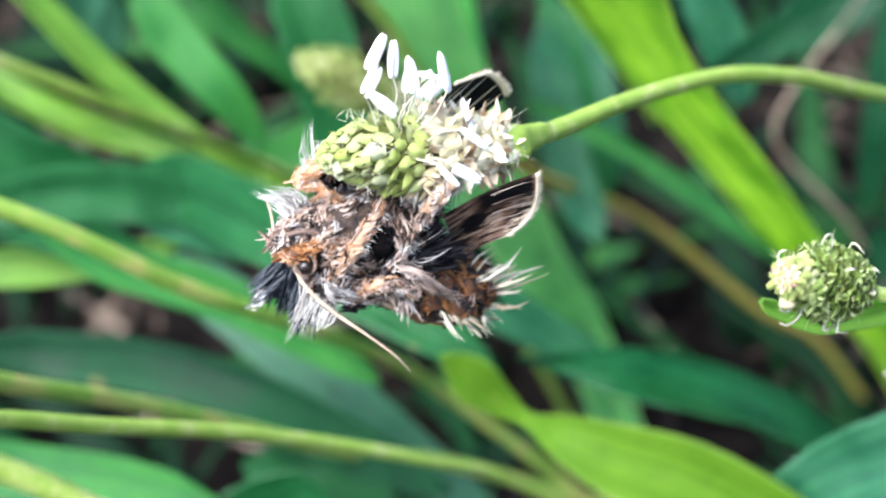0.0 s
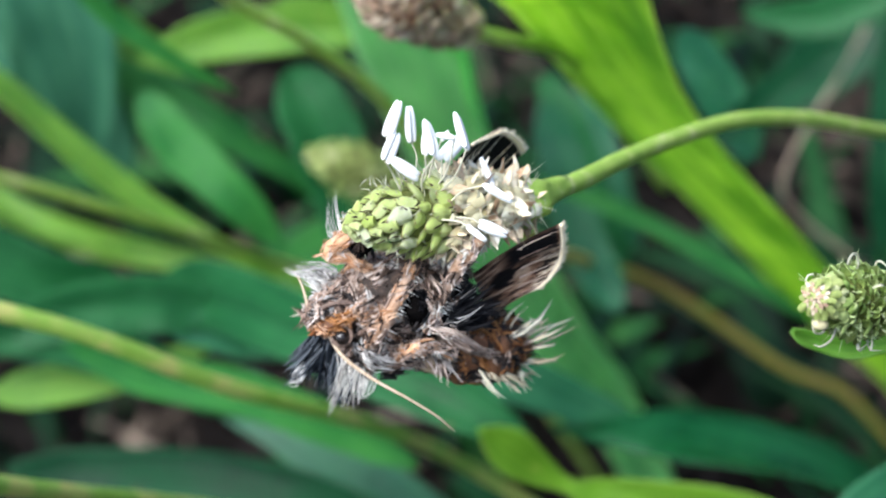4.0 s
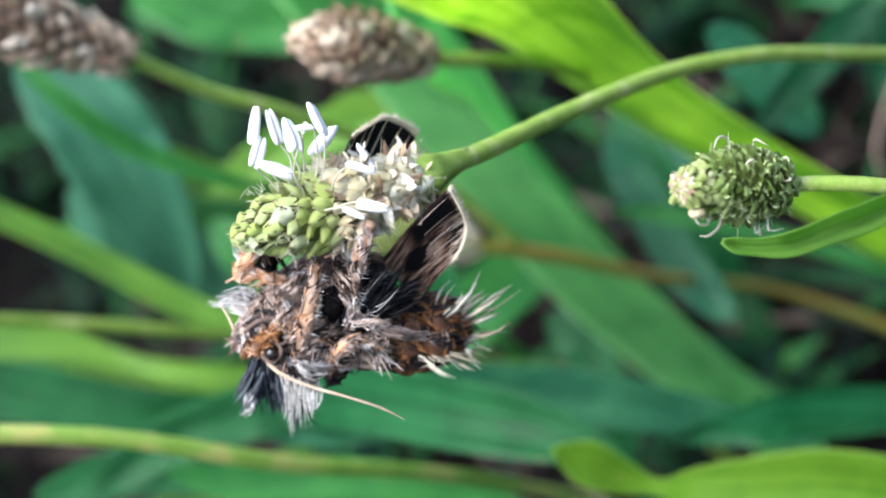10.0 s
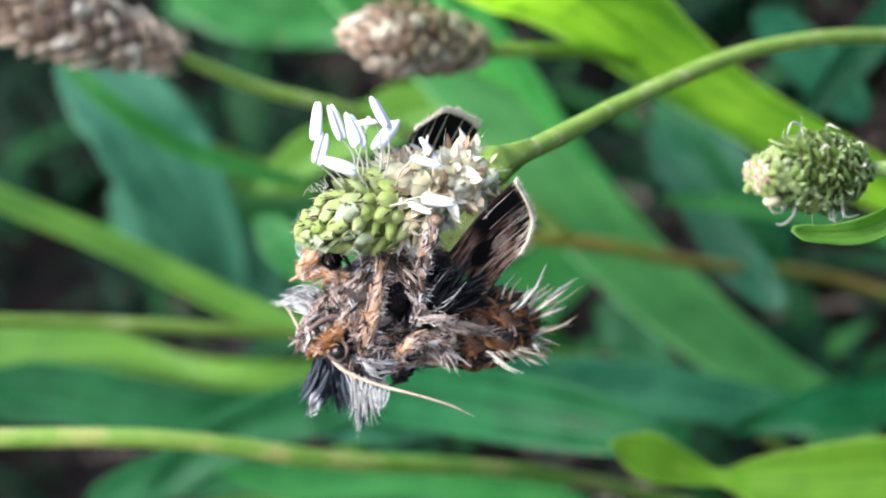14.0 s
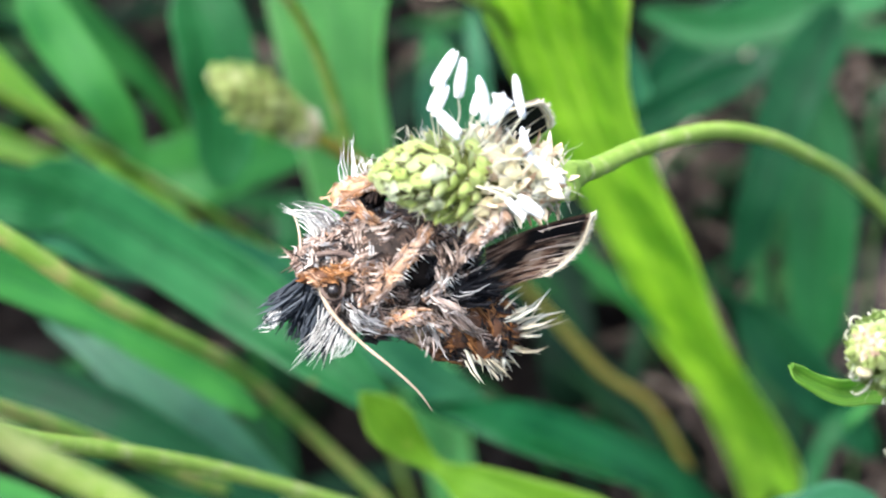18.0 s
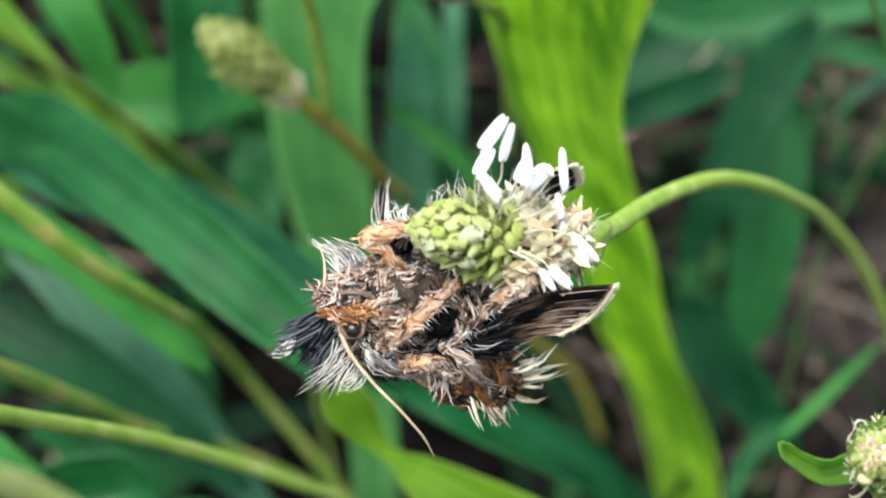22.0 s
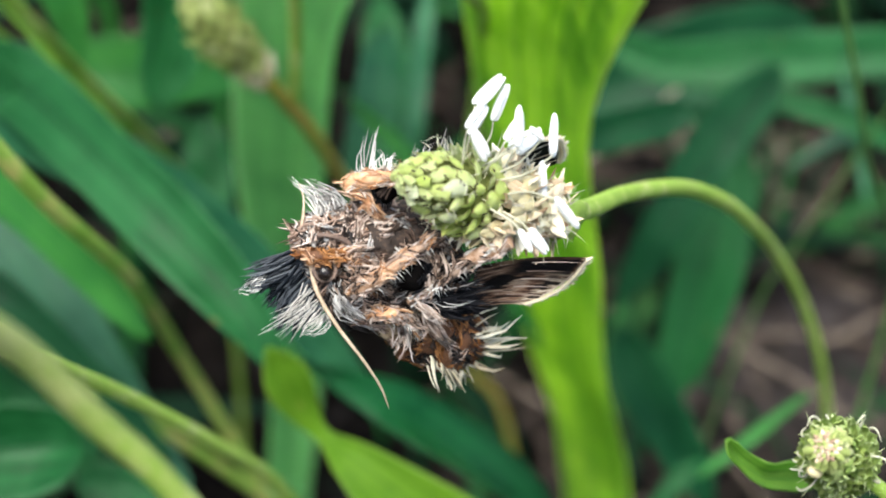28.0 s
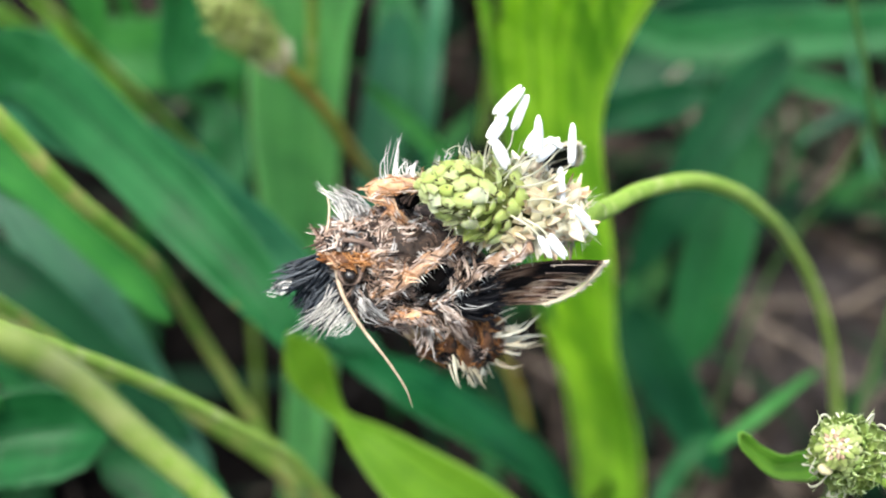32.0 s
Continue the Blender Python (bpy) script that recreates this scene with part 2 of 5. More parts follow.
# the same soil left lighter, with no shade put into its colour
unshaded_soil = mixed("unshaded_soil", [(0.1, (0.012, 0.0098, 0.0095)), (0.5, (0.045, 0.037, 0.035)), (0.9, (0.13, 0.11, 0.10))], 60, 0.9, 0.9, 600, dist=0.002, spec=0.05)
# most bits coloured near black for the shade between the plants
litter = mixed("dry_litter", [(0.0, (0.004, 0.003, 0.0025)), (0.5, (0.012, 0.009, 0.007)), (0.78, (0.05, 0.036, 0.027)), (1.0, (0.24, 0.19, 0.145))], 200, 0.8, 0.3, per="island", spec=0.15)
# grass green brought down to near black in place of shade
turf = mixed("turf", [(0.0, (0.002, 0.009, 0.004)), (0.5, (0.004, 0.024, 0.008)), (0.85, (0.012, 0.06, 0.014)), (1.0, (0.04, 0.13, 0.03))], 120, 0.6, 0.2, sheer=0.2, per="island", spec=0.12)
stalk_green = mixed("stalk", [(0.2, (0.30, 0.49, 0.06)), (0.55, (0.44, 0.62, 0.11)), (0.68, (0.64, 0.70, 0.28)), (0.95, (0.72, 0.72, 0.4))], 380, 0.48, 0.6, 3200, 0.1, spec=0.35)
stalk_spotted = mixed("spotted_stalk", [(0.28, (0.24, 0.44, 0.05)), (0.48, (0.36, 0.55, 0.09)), (0.57, (0.62, 0.63, 0.18)), (0.75, (0.62, 0.48, 0.16))], 130, 0.45, 0.3, 1800, 0.1)
stalk_olive = mixed("olive_stalk", [(0.25, (0.15, 0.28, 0.03)), (0.5, (0.27, 0.40, 0.06)), (0.62, (0.50, 0.56, 0.18)), (0.92, (0.66, 0.64, 0.3))], 110, 0.45, 0.4, 1500, 0.1)
straw_pale = mixed("dry_straw", [(0.2, (0.16, 0.11, 0.075)), (0.55, (0.34, 0.26, 0.19)), (0.9, (0.52, 0.43, 0.33))], 120, 0.6, 0.4, 1500)
stem_dim = mixed("grass_stem", [(0.2, (0.05, 0.13, 0.03)), (0.6, (0.09, 0.19, 0.05)), (0.9, (0.2, 0.28, 0.1))], 120, 0.5, 0.3, 1500)
stalk_brown = mixed("dry_stalk", [(0.2, (0.30, 0.34, 0.045)), (0.45, (0.42, 0.36, 0.06)), (0.75, (0.46, 0.26, 0.07))], 90, 0.5, 0.3, 1800, 0.1)
bud_green = mixed("bud_scale", [(0.0, (0.60, 0.74, 0.17)), (0.35, (0.72, 0.83, 0.27)), (0.75, (0.80, 0.87, 0.44)), (1.0, (0.87, 0.9, 0.64))], 500, 0.28, 0.7, 2500, 0.25, "object", dist=0.0005, spec=0.65, tip=(0.38, 0.29, 0.11), base=(0.46, 0.50, 0.18))
floret = mixed("young_floret", [(0.0, (0.55, 0.47, 0.24)), (0.4, (0.70, 0.62, 0.37)), (0.8, (0.82, 0.76, 0.53)), (1.0, (0.9, 0.86, 0.7))], 500, 0.4, 0.2, 4000, 0.1, "object")
bud_fresh = mixed("fresh_scale", [(0.0, (0.26, 0.38, 0.08)), (0.5, (0.40, 0.52, 0.14)), (1.0, (0.58, 0.66, 0.28))], 500, 0.55, 0.3, 4000, 0.2, "object")
bud_core = mixed("bud_core", [(0.2, (0.08, 0.10, 0.02)), (0.8, (0.20, 0.22, 0.06))], 700, 0.7, 0.4, 4000)
bud_keel = mixed("scale_edge", [(0.0, (0.03, 0.025, 0.012)), (0.6, (0.11, 0.09, 0.035)), (1.0, (0.5, 0.5, 0.3))], 800, 0.7, 0.2, per="object")
cream = mixed("withered_floret", [(0.0, (0.44, 0.25, 0.13)), (0.25, (0.73, 0.55, 0.37)), (0.6, (0.87, 0.76, 0.56)), (1.0, (0.94, 0.9, 0.78))], 600, 0.6, 0.3, 4000, 0.12, "object")
white_pollen = mixed("anther_white", [(0.0, (0.82, 0.82, 0.80)), (1.0, (0.9, 0.9, 0.87))], 900, 0.7, 0.15, 6000)
thread = mixed("filament", [(0.0, (0.6, 0.58, 0.42)), (1.0, (0.8, 0.78, 0.64))], 900, 0.6, 0.0, sheer=0.3)
pale_thread = mixed("curled_thread", [(0.0, (0.36, 0.48, 0.14)), (0.5, (0.48, 0.58, 0.23)), (1.0, (0.66, 0.71, 0.42))], 900, 0.5, 0.0, per="object", sheer=0.2)
seed_brown = mixed("seed_capsule", [(0.0, (0.34, 0.215, 0.14)), (0.45, (0.57, 0.42, 0.29)), (0.8, (0.71, 0.58, 0.42)), (1.0, (0.8, 0.71, 0.57))], 500, 0.7, 0.4, 3000, 0.0, "object")
seed_core = mixed("husk_core", [(0.2, (0.10, 0.065, 0.045)), (0.8, (0.26, 0.175, 0.115))], 700, 0.8, 0.4, 3000)
bud_pale = mixed("pale_scale", [(0.0, (0.34, 0.42, 0.11)), (0.6, (0.46, 0.52, 0.18)), (1.0, (0.58, 0.6, 0.32))], 500, 0.6, 0.3, 3000, 0.3, "object")
def fur(name, low, mid, high):
    return mixed(name, [(0.0, low), (0.35, mid), (0.8, high)], 900, 0.6, 0.0, per="island", spec=0.1)


fur_brown = fur("brown_fur", (0.03, 0.019, 0.015), (0.15, 0.094, 0.07), (0.38, 0.27, 0.215))
fur_bark = fur("dark_brown_fur", (0.008, 0.006, 0.006), (0.032, 0.022, 0.019), (0.10, 0.07, 0.056))
fur_rust = fur("rust_fur", (0.05, 0.018, 0.007), (0.22, 0.082, 0.027), (0.46, 0.22, 0.085))
fur_orange = fur("orange_fur", (0.22, 0.095, 0.042), (0.46, 0.245, 0.125), (0.68, 0.47, 0.33))
fur_tan = fur("tan_fur", (0.14, 0.09, 0.066), (0.35, 0.25, 0.2), (0.58, 0.47, 0.40))
fur_pink = fur("pale_pinkish_fur", (0.30, 0.20, 0.155), (0.50, 0.38, 0.315), (0.72, 0.62, 0.56))
fur_grey = fur("grey_fur", (0.11, 0.1, 0.1), (0.3, 0.28, 0.27), (0.6, 0.58, 0.56))
fur_white = fur("white_fur", (0.42, 0.39, 0.36), (0.68, 0.65, 0.6), (0.86, 0.84, 0.8))
fur_cream = fur("cream_fur", (0.52, 0.41, 0.26), (0.75, 0.64, 0.45), (0.9, 0.82, 0.63))
fur_dark = fur("dark_fur", (0.006, 0.006, 0.007), (0.018, 0.016, 0.016), (0.06, 0.052, 0.05))
fur_black = fur("black_fur", (0.004, 0.004, 0.005), (0.008, 0.008, 0.010), (0.03, 0.028, 0.03))
fur_blue = fur("blue_black_fur", (0.005, 0.007, 0.011), (0.016, 0.020, 0.028), (0.10, 0.11, 0.125))
leg_orange = mixed("moth_foreleg", [(0.2, (0.34, 0.13, 0.05)), (0.5, (0.62, 0.32, 0.16)), (0.85, (0.8, 0.6, 0.46))], 900, 0.5, 0.3, 3500)
hide_belly = mixed("moth_belly", [(0.25, (0.1, 0.06, 0.03)), (0.5, (0.36, 0.26, 0.16)), (0.8, (0.58, 0.47, 0.33))], 700, 0.7, 0.4, 3000)
hide_ring = mixed("eye_rim", [(0.2, (0.05, 0.03, 0.024)), (0.8, (0.24, 0.165, 0.13))], 1200, 0.7, 0.4, 5000)
hide_brown = mixed("moth_body", [(0.2, (0.006, 0.005, 0.005)), (0.5, (0.03, 0.019, 0.014)), (0.8, (0.14, 0.085, 0.06))], 700, 0.7, 0.5, 3000)
hide_rust = mixed("moth_abdomen", [(0.2, (0.02, 0.01, 0.007)), (0.5, (0.13, 0.055, 0.025)), (0.85, (0.27, 0.13, 0.055))], 600, 0.6, 0.5, 3000)
leg_tan = mixed("moth_leg", [(0.2, (0.10, 0.055, 0.03)), (0.45, (0.36, 0.21, 0.125)), (0.8, (0.68, 0.53, 0.43))], 900, 0.5, 0.3, 3500)
horn = mixed("antenna", [(0.2, (0.30, 0.2, 0.12)), (0.8, (0.6, 0.48, 0.36))], 900, 0.5, 0.2, 4000)
# near black, for the lumps that stand in for shaded gaps
gap_shade_black = mixed("gap_shade_black", [(0.2, (0.002, 0.002, 0.002)), (0.9, (0.006, 0.005, 0.005))], 2000, 1.0, 0.2, spec=0.0)
eye_black = mixed("moth_eye", [(0.2, (0.006, 0.005, 0.005)), (0.9, (0.03, 0.02, 0.016))], 2000, 0.15, 0.1)


def wing_material(name, black):
    """Tan scales streaked along the veins, a black bar under the leading edge, a black patch, a cream margin with dark dashes."""
    m, nodes, links, bsdf = nodes_of(name)
    uv, mp, n = nodes.new("ShaderNodeUVMap"), nodes.new("ShaderNodeMapping"), nodes.new("ShaderNodeTexNoise")
    mp.inputs["Scale"].default_value = (20, 3.0, 1)
    links.new(uv.outputs[0], mp.inputs[0])
    links.new(mp.outputs[0], n.inputs["Vector"])
    n.inputs["Scale"].default_value, n.inputs["Detail"].default_value = 1.0, 5
    sep = nodes.new("ShaderNodeSeparateXYZ")
    links.new(uv.outputs[0], sep.inputs[0])
    w, u = sep.outputs[0], sep.outputs[1]

    def calc(op, a, b):
        q = nodes.new("ShaderNodeMath")
        q.operation = op
        for k, val in enumerate((a, b)):
            if isinstance(val, (int, float)):
                q.inputs[k].default_value = val
            else:
                links.new(val, q.inputs[k])
        return q.outputs[0]

    def fade(val, lo, hi):
        q = nodes.new("ShaderNodeMapRange")
        q.inputs[1].default_value, q.inputs[2].default_value = lo, hi
        links.new(val, q.inputs[0])
        return q.outputs[0]

    def over(base, colour, mask):
        q = nodes.new("ShaderNodeMix")
        q.data_type = "RGBA"
        links.new(mask, q.inputs[0])
        links.new(base, q.inputs[6])
        if isinstance(colour, tuple):
            q.inputs[7].default_value = (*colour, 1)
        else:
            links.new(colour, q.inputs[7])
        return q.outputs[2]

    wob = calc("MULTIPLY", calc("SUBTRACT", n.outputs["Fac"], 0.5), 0.45)
    tan = ramp(nodes, [(0.40, (0.010, 0.008, 0.008)), (0.46, (0.10, 0.05, 0.032)), (0.55, (0.30, 0.18, 0.12)), (0.62, (0.52, 0.39, 0.29)), (0.68, (0.06, 0.035, 0.025))])
    pale = ramp(nodes, [(0.40, (0.015, 0.012, 0.010)), (0.45, (0.36, 0.26, 0.18)), (0.52, (0.74, 0.64, 0.50)), (0.56, (0.30, 0.2, 0.14)), (0.60, (0.05, 0.035, 0.028))])
    for q in (tan, pale):
        links.new(n.outputs["Fac"], q.inputs[0])
    col = over(tan.outputs[0], pale.outputs[0], calc("MULTIPLY", fade(calc("ADD", u, wob), 0.72, 0.84), fade(w, 0.22, 0.34)))
    if black:
        col = over(col, (0.007, 0.007, 0.009), fade(calc("ADD", u, wob), 0.45, 0.6))
    ww = calc("ADD", w, calc("MULTIPLY", wob, 0.35))
    bar = calc("MULTIPLY", calc("MULTIPLY", fade(ww, -0.03, 0.03), fade(ww, 0.33, 0.27)), calc("MULTIPLY", fade(calc("ADD", u, wob), 0.28, 0.42), fade(u, 0.95, 0.92)))
    col = over(col, (0.006, 0.006, 0.008), bar)
    spot = calc("ADD", calc("POWER", calc("ABSOLUTE", calc("MULTIPLY", calc("SUBTRACT", ww, 0.42), 5.5), 0), 2), calc("POWER", calc("ABSOLUTE", calc("MULTIPLY", calc("SUBTRACT", calc("ADD", u, wob), 0.3), 5.0), 0), 2))
    col = over(col, (0.007, 0.006, 0.007), fade(spot, 1.0, 0.6))
    col = over(col, (0.66, 0.58, 0.46), fade(u, 0.955, 0.97))
    links.new(col, bsdf.inputs["Base Color"])
    bsdf.inputs["Roughness"].default_value = 0.65
    bsdf.inputs["Specular IOR Level"].default_value = 0.1
    g = noise_at(nodes, links, 5000)
    add_bump(nodes, links, g.outputs["Fac"], bsdf, 0.4, 0.0002)
    return m


wing_skin = wing_material("moth_wing", False)
wing_black = wing_material("moth_wing_black", True)


# ---- building helpers ----
def place_under(ob, parent, world_m):
    WORLD[ob] = world_m
    ob.parent = parent
    ob.matrix_parent_inverse = WORLD[parent].inverted()
    ob.matrix_basis = world_m
    return ob


def thing(name, base, label, category, group=""):
    ob = new(name)
    ob.empty_display_size = 0.005
    ob.location = Vector(base) * CM
    WORLD[ob] = Matrix.Translation(ob.location)
    return tagged(ob, label, category, group)


def mesh_of(name, verts, faces, mat, uvs=None, smooth=True):
    me = bpy.data.meshes.new(name)
    me.from_pydata([tuple(Vector(v) * CM) for v in verts], [], faces)
    if uvs:
        layer = me.uv_layers.new(name="UVMap")
        for loop in me.loops:
            layer.data[loop.index].uv = uvs[loop.vertex_index]
    me.materials.append(mat)
    if smooth:
        me.polygons.foreach_set("use_smooth", [True] * len(me.polygons))
    me.update()
    return me


def part(name, me, parent, label="", world_m=None, kind=""):
    ob = new(name, me)
    place_under(ob, parent, world_m or Matrix())
    return tagged(ob, label, kind=kind)


def glide(points, n):
    """n + 1 points on a smooth curve through the given ones (tuples of any length)."""
    p = [np.array(q, float) for q in points]
    p = [2 * p[0] - p[1], *p, 2 * p[-1] - p[-2]]
    out = []
    spans = len(p) - 3
    for i in range(n + 1):
        f = min(i / n * spans, spans - 1e-6)
        k, u = int(f), f - int(f)
        a, b, c, d = p[k:k + 4]
        out.append(0.5 * (2 * b + (c - a) * u + (2 * a - 5 * b + 4 * c - d) * u * u + (3 * b - a - 3 * c + d) * u ** 3))
    return out


def frames_along(line):
    """Tangent and two cross directions at each point, turned as little as possible."""
    out, side = [], None
    for i, p in enumerate(line):
        t = Vector(line[min(i + 1, len(line) - 1)]) - Vector(line[max(i - 1, 0)])
        t.normalize()
        if side is None:
            side = t.orthogonal().normalized()
        side = (side - t * side.dot(t)).normalized()
        out.append((Vector(p), t, side, t.cross(side)))
    return out


def tube(rows, n=24, seg=10, ribs=0, rib=0.0, rough=0.0, seed=0.0):
    """A round body swept along rows of (x, y, z, radius), closed at both ends."""
    line = glide(rows, n)
    verts, faces = [], []
    for i, (p, t, a, b) in enumerate(frames_along([q[:3] for q in line])):
        r = max(line[i][3], 0.0005)
        for k in range(seg):
            th = 2 * math.pi * k / seg
            way = a * math.cos(th) + b * math.sin(th)
            q = r * (1 + rib * math.cos(ribs * th))
            if rough:
                q *= 1 + rough * noise.noise(way * 2.1 + Vector((i * 0.35, seed, 0)))
            verts.append(p + way * q)
    for i in range(n):
        for k in range(seg):
            j = (k + 1) % seg
            faces.append((i * seg + k, i * seg + j, (i + 1) * seg + j, (i + 1) * seg + k))
    faces.append(tuple(range(seg))[::-1])
    faces.append(tuple(n * seg + k for k in range(seg)))
    return verts, faces


def spikes(roots):
    """Many thin pointed hairs: rows of root, way (with length), half thickness, sag."""
    verts, faces = [], []
    for root, way, thick, sag in roots:
        a = way.orthogonal().normalized() * thick
        b = way.cross(a).normalized() * thick
        mid, tip = root + way * 0.55 + sag * 0.3, root + way + sag
        k = len(verts)
        verts += [root + a, root - a * 0.5 + b * 0.87, root - a * 0.5 - b * 0.87,
                  mid + a * 0.7, mid - a * 0.35 + b * 0.6, mid - a * 0.35 - b * 0.6, tip]
        for i in range(3):
            j = (i + 1) % 3
            faces += [(k + i, k + j, k + 3 + j, k + 3 + i), (k + 3 + i, k + 3 + j, k + 6)]
    return verts, faces


def strands(rows):
    """Curved tapering hairs: rows of (points, half thickness)."""
    verts, faces = [], []
    for pts, thick in rows:
        n, k = len(pts), len(verts)
        for i, p in enumerate(pts):
            t = pts[min(i + 1, n - 1)] - pts[max(i - 1, 0)]
            a = t.orthogonal().normalized()
            b = t.cross(a).normalized()
            w = thick * (1.0, 0.95, 0.7, 0.12)[i * 3 // (n - 1)]
            verts += [p + a * w, p - a * w * 0.5 + b * w * 0.87, p - a * w * 0.5 - b * w * 0.87]
        for i in range(n - 1):
            for c in range(3):
                d = (c + 1) % 3
                faces.append((k + 3 * i + c, k + 3 * i + d, k + 3 * i + 3 + d, k + 3 * i + 3 + c))
    return verts, faces


def random_way(r):
    while True:
        v = Vector((r.uniform(-1, 1), r.uniform(-1, 1), r.uniform(-1, 1)))
        if 0.1 < v.length < 1:
            return v.normalized()


def fur_on(rows, count, length, thick, lean, seed, spread=0.35, start=0.0, end=1.0):
    """Hairs rooted on a swept body, leaning along it."""
    r, line = random.Random(seed), glide(rows, 40)
    fr = frames_along([q[:3] for q in line])
    out = []
    for _ in range(count):
        i = int(r.uniform(start, end) * 40)
        p, t, a, b = fr[i]
        th = r.uniform(0, 2 * math.pi)
        nrm = a * math.cos(th) + b * math.sin(th)
        way = (nrm + t * lean + random_way(r) * spread).normalized() * length * r.uniform(0.5, 1.3)
        out.append((p + nrm * line[i][3] * 0.93 + t * r.uniform(-0.01, 0.01), way, thick * r.uniform(0.6, 1.3), random_way(r) * length * 0.18))
    return spikes(out)


leaf_count = 0


def blade_grid(line, sides, fold, mat, label, low):
    """A blade from a centre line and its half-width vectors: folded along the midrib, ribbed, wavy at the margin, with real thickness."""
    global leaf_count
    leaf_count += 1
    n, m = len(line) - 1, 16
    grid, uvs = [], []
    for i in range(n + 1):
        t = Vector(line[min(i + 1, n)]) - Vector(line[max(i - 1, 0)])
        half = Vector(sides[i])
        w = half.length
        up = half.cross(t).normalized()
        row = []
        for k in range(m + 1):
            u = k / m * 2 - 1
            wob = 1 + 0.05 * noise.noise(Vector((i * 0.28, u * 0.7, leaf_count * 3.7)))
            lift = fold * w * (abs(u) ** 1.4 - 0.5) + 0.008 * w * math.cos(u * math.pi * 7 + 1.5 * noise.noise(Vector((i * 0.15, leaf_count, 2)))) * (1 - abs(u))
            wave = 0.07 * w * abs(u) * noise.noise(Vector((i * 0.22, 5.0 * (u > 0), leaf_count * 1.9))) + 0.05 * noise.noise(Vector((i * 0.12, u, leaf_count * 7.1)))
            row.append(Vector(line[i]) + half * (u * wob) + up * (lift + wave))
            uvs.append((k / m, i / n))
        grid.append(row)
    top = [v for row in grid for v in row]
    bottom = []
    for i in range(n + 1):
        for k in range(m + 1):
            a = grid[min(i + 1, n)][k] - grid[max(i - 1, 0)][k]
            b = grid[i][min(k + 1, m)] - grid[i][max(k - 1, 0)]
            bottom.append(grid[i][k] - b.cross(a).normalized() * 0.018)
    s, faces = m + 1, []
    off = len(top)
    for i in range(n):
        for k in range(m):
            q = (i * s + k, i * s + k + 1, (i + 1) * s + k + 1, (i + 1) * s + k)
            faces += [q, tuple(off + v for v in q[::-1])]
    rim = [k for k in range(s)] + [i * s + m for i in range(1, n + 1)] + [n * s + k for k in range(m - 1, -1, -1)] + [i * s for i in range(n - 1, 0, -1)]
    for a, b in zip(rim, rim[1:] + rim[:1]):
        faces.append((b, a, off + a, off + b))
    owner = thing("plantain_leaf", low, label, "leaf", "leaves in the meadow")
    part("blade", mesh_of("blade", top + bottom, faces, mat, uvs + uvs), owner)
    ridge = []
    for i in range(0, n + 1, 2):
        ridge.append((*((grid[i][m // 2] + bottom[i * s + m // 2]) / 2), 0.014 + 0.016 * min(Vector(sides[i]).length * 2, 1.5)))
    v, f = tube(ridge, 20, 6)
    part("midrib", mesh_of("midrib", v, f, mat, [(0.5, 0.5)] * len(v)), owner)


def leaf(rows, face, mat, fold, label):
    """A leaf along rows of (x, y, z, width), its upper side towards face."""
    line = glide(rows, 34)
    face = Vector(face)
    ends = lambda i: max(0.03, min(1.0, (i / 5) ** 0.42, ((34 - i) / 5) ** 0.42))
    sides = [t.cross(face).normalized() * max(line[i][3] * ends(i), 0.02) / 2 for i, (p, t, _, _) in enumerate(frames_along([q[:3] for q in line]))]
    blade_grid([q[:3] for q in line], sides, fold, mat, label, min(rows, key=lambda q: q[2])[:3])


def leaf_between(left, right, mat, fold, label):
    """A leaf whose two margins run through the given points."""
    a, b = glide(left, 34), glide(right, 34)
    blade_grid([(p + q) / 2 for p, q in zip(a, b)], [(q - p) / 2 for p, q in zip(a, b)], fold, mat, label, min(left, key=lambda q: q[2]))


def piece(name, parent, me, p, out, ahead, size, label="", kind=""):
    """One small piece on a head: z points out, y towards the tip."""
    z = Vector(out).normalized()
    y = (Vector(ahead) - z * Vector(ahead).dot(z)).normalized()
    x = y.cross(z)
    m = Matrix((x, y, z)).transposed().to_4x4()
    m.translation = Vector(p) * CM
    return part(name, me, parent, label, m @ Matrix.Diagonal((size[0], size[1], size[2], 1)), kind)


def scale_mesh(name, mat, point=0.5):
    """A plump keeled scale of unit length and width, in centimetres: it lies along y, its back towards z."""
    verts, faces, uvs, rows, seg = [], [], [], 7, 6
    for i in range(rows + 1):
        y = i / rows
        w = 0.5 * (math.sin(math.pi * (0.25 + 0.45 * y)) if y < 0.5 else 0.99 * (1 - ((y - 0.5) / 0.5) ** (2 - point))) + 0.015
        for k in range(seg):
            th = math.pi * k / (seg - 1)
            keel = 1 + 0.25 * (k in (2, 3))
            verts.append((-w * math.cos(th), y - 0.5, 0.42 * w * keel * math.sin(th) + 0.10 * y + 0.26 * y ** 3))
            uvs.append((k / (seg - 1), y))
    for i in range(rows):
        for k in range(seg - 1):
            a = i * seg + k
            faces.append((a, a + 1, a + seg + 1, a + seg))
    faces.append(tuple(range(seg)))
    return mesh_of(name, verts, faces, mat, uvs)


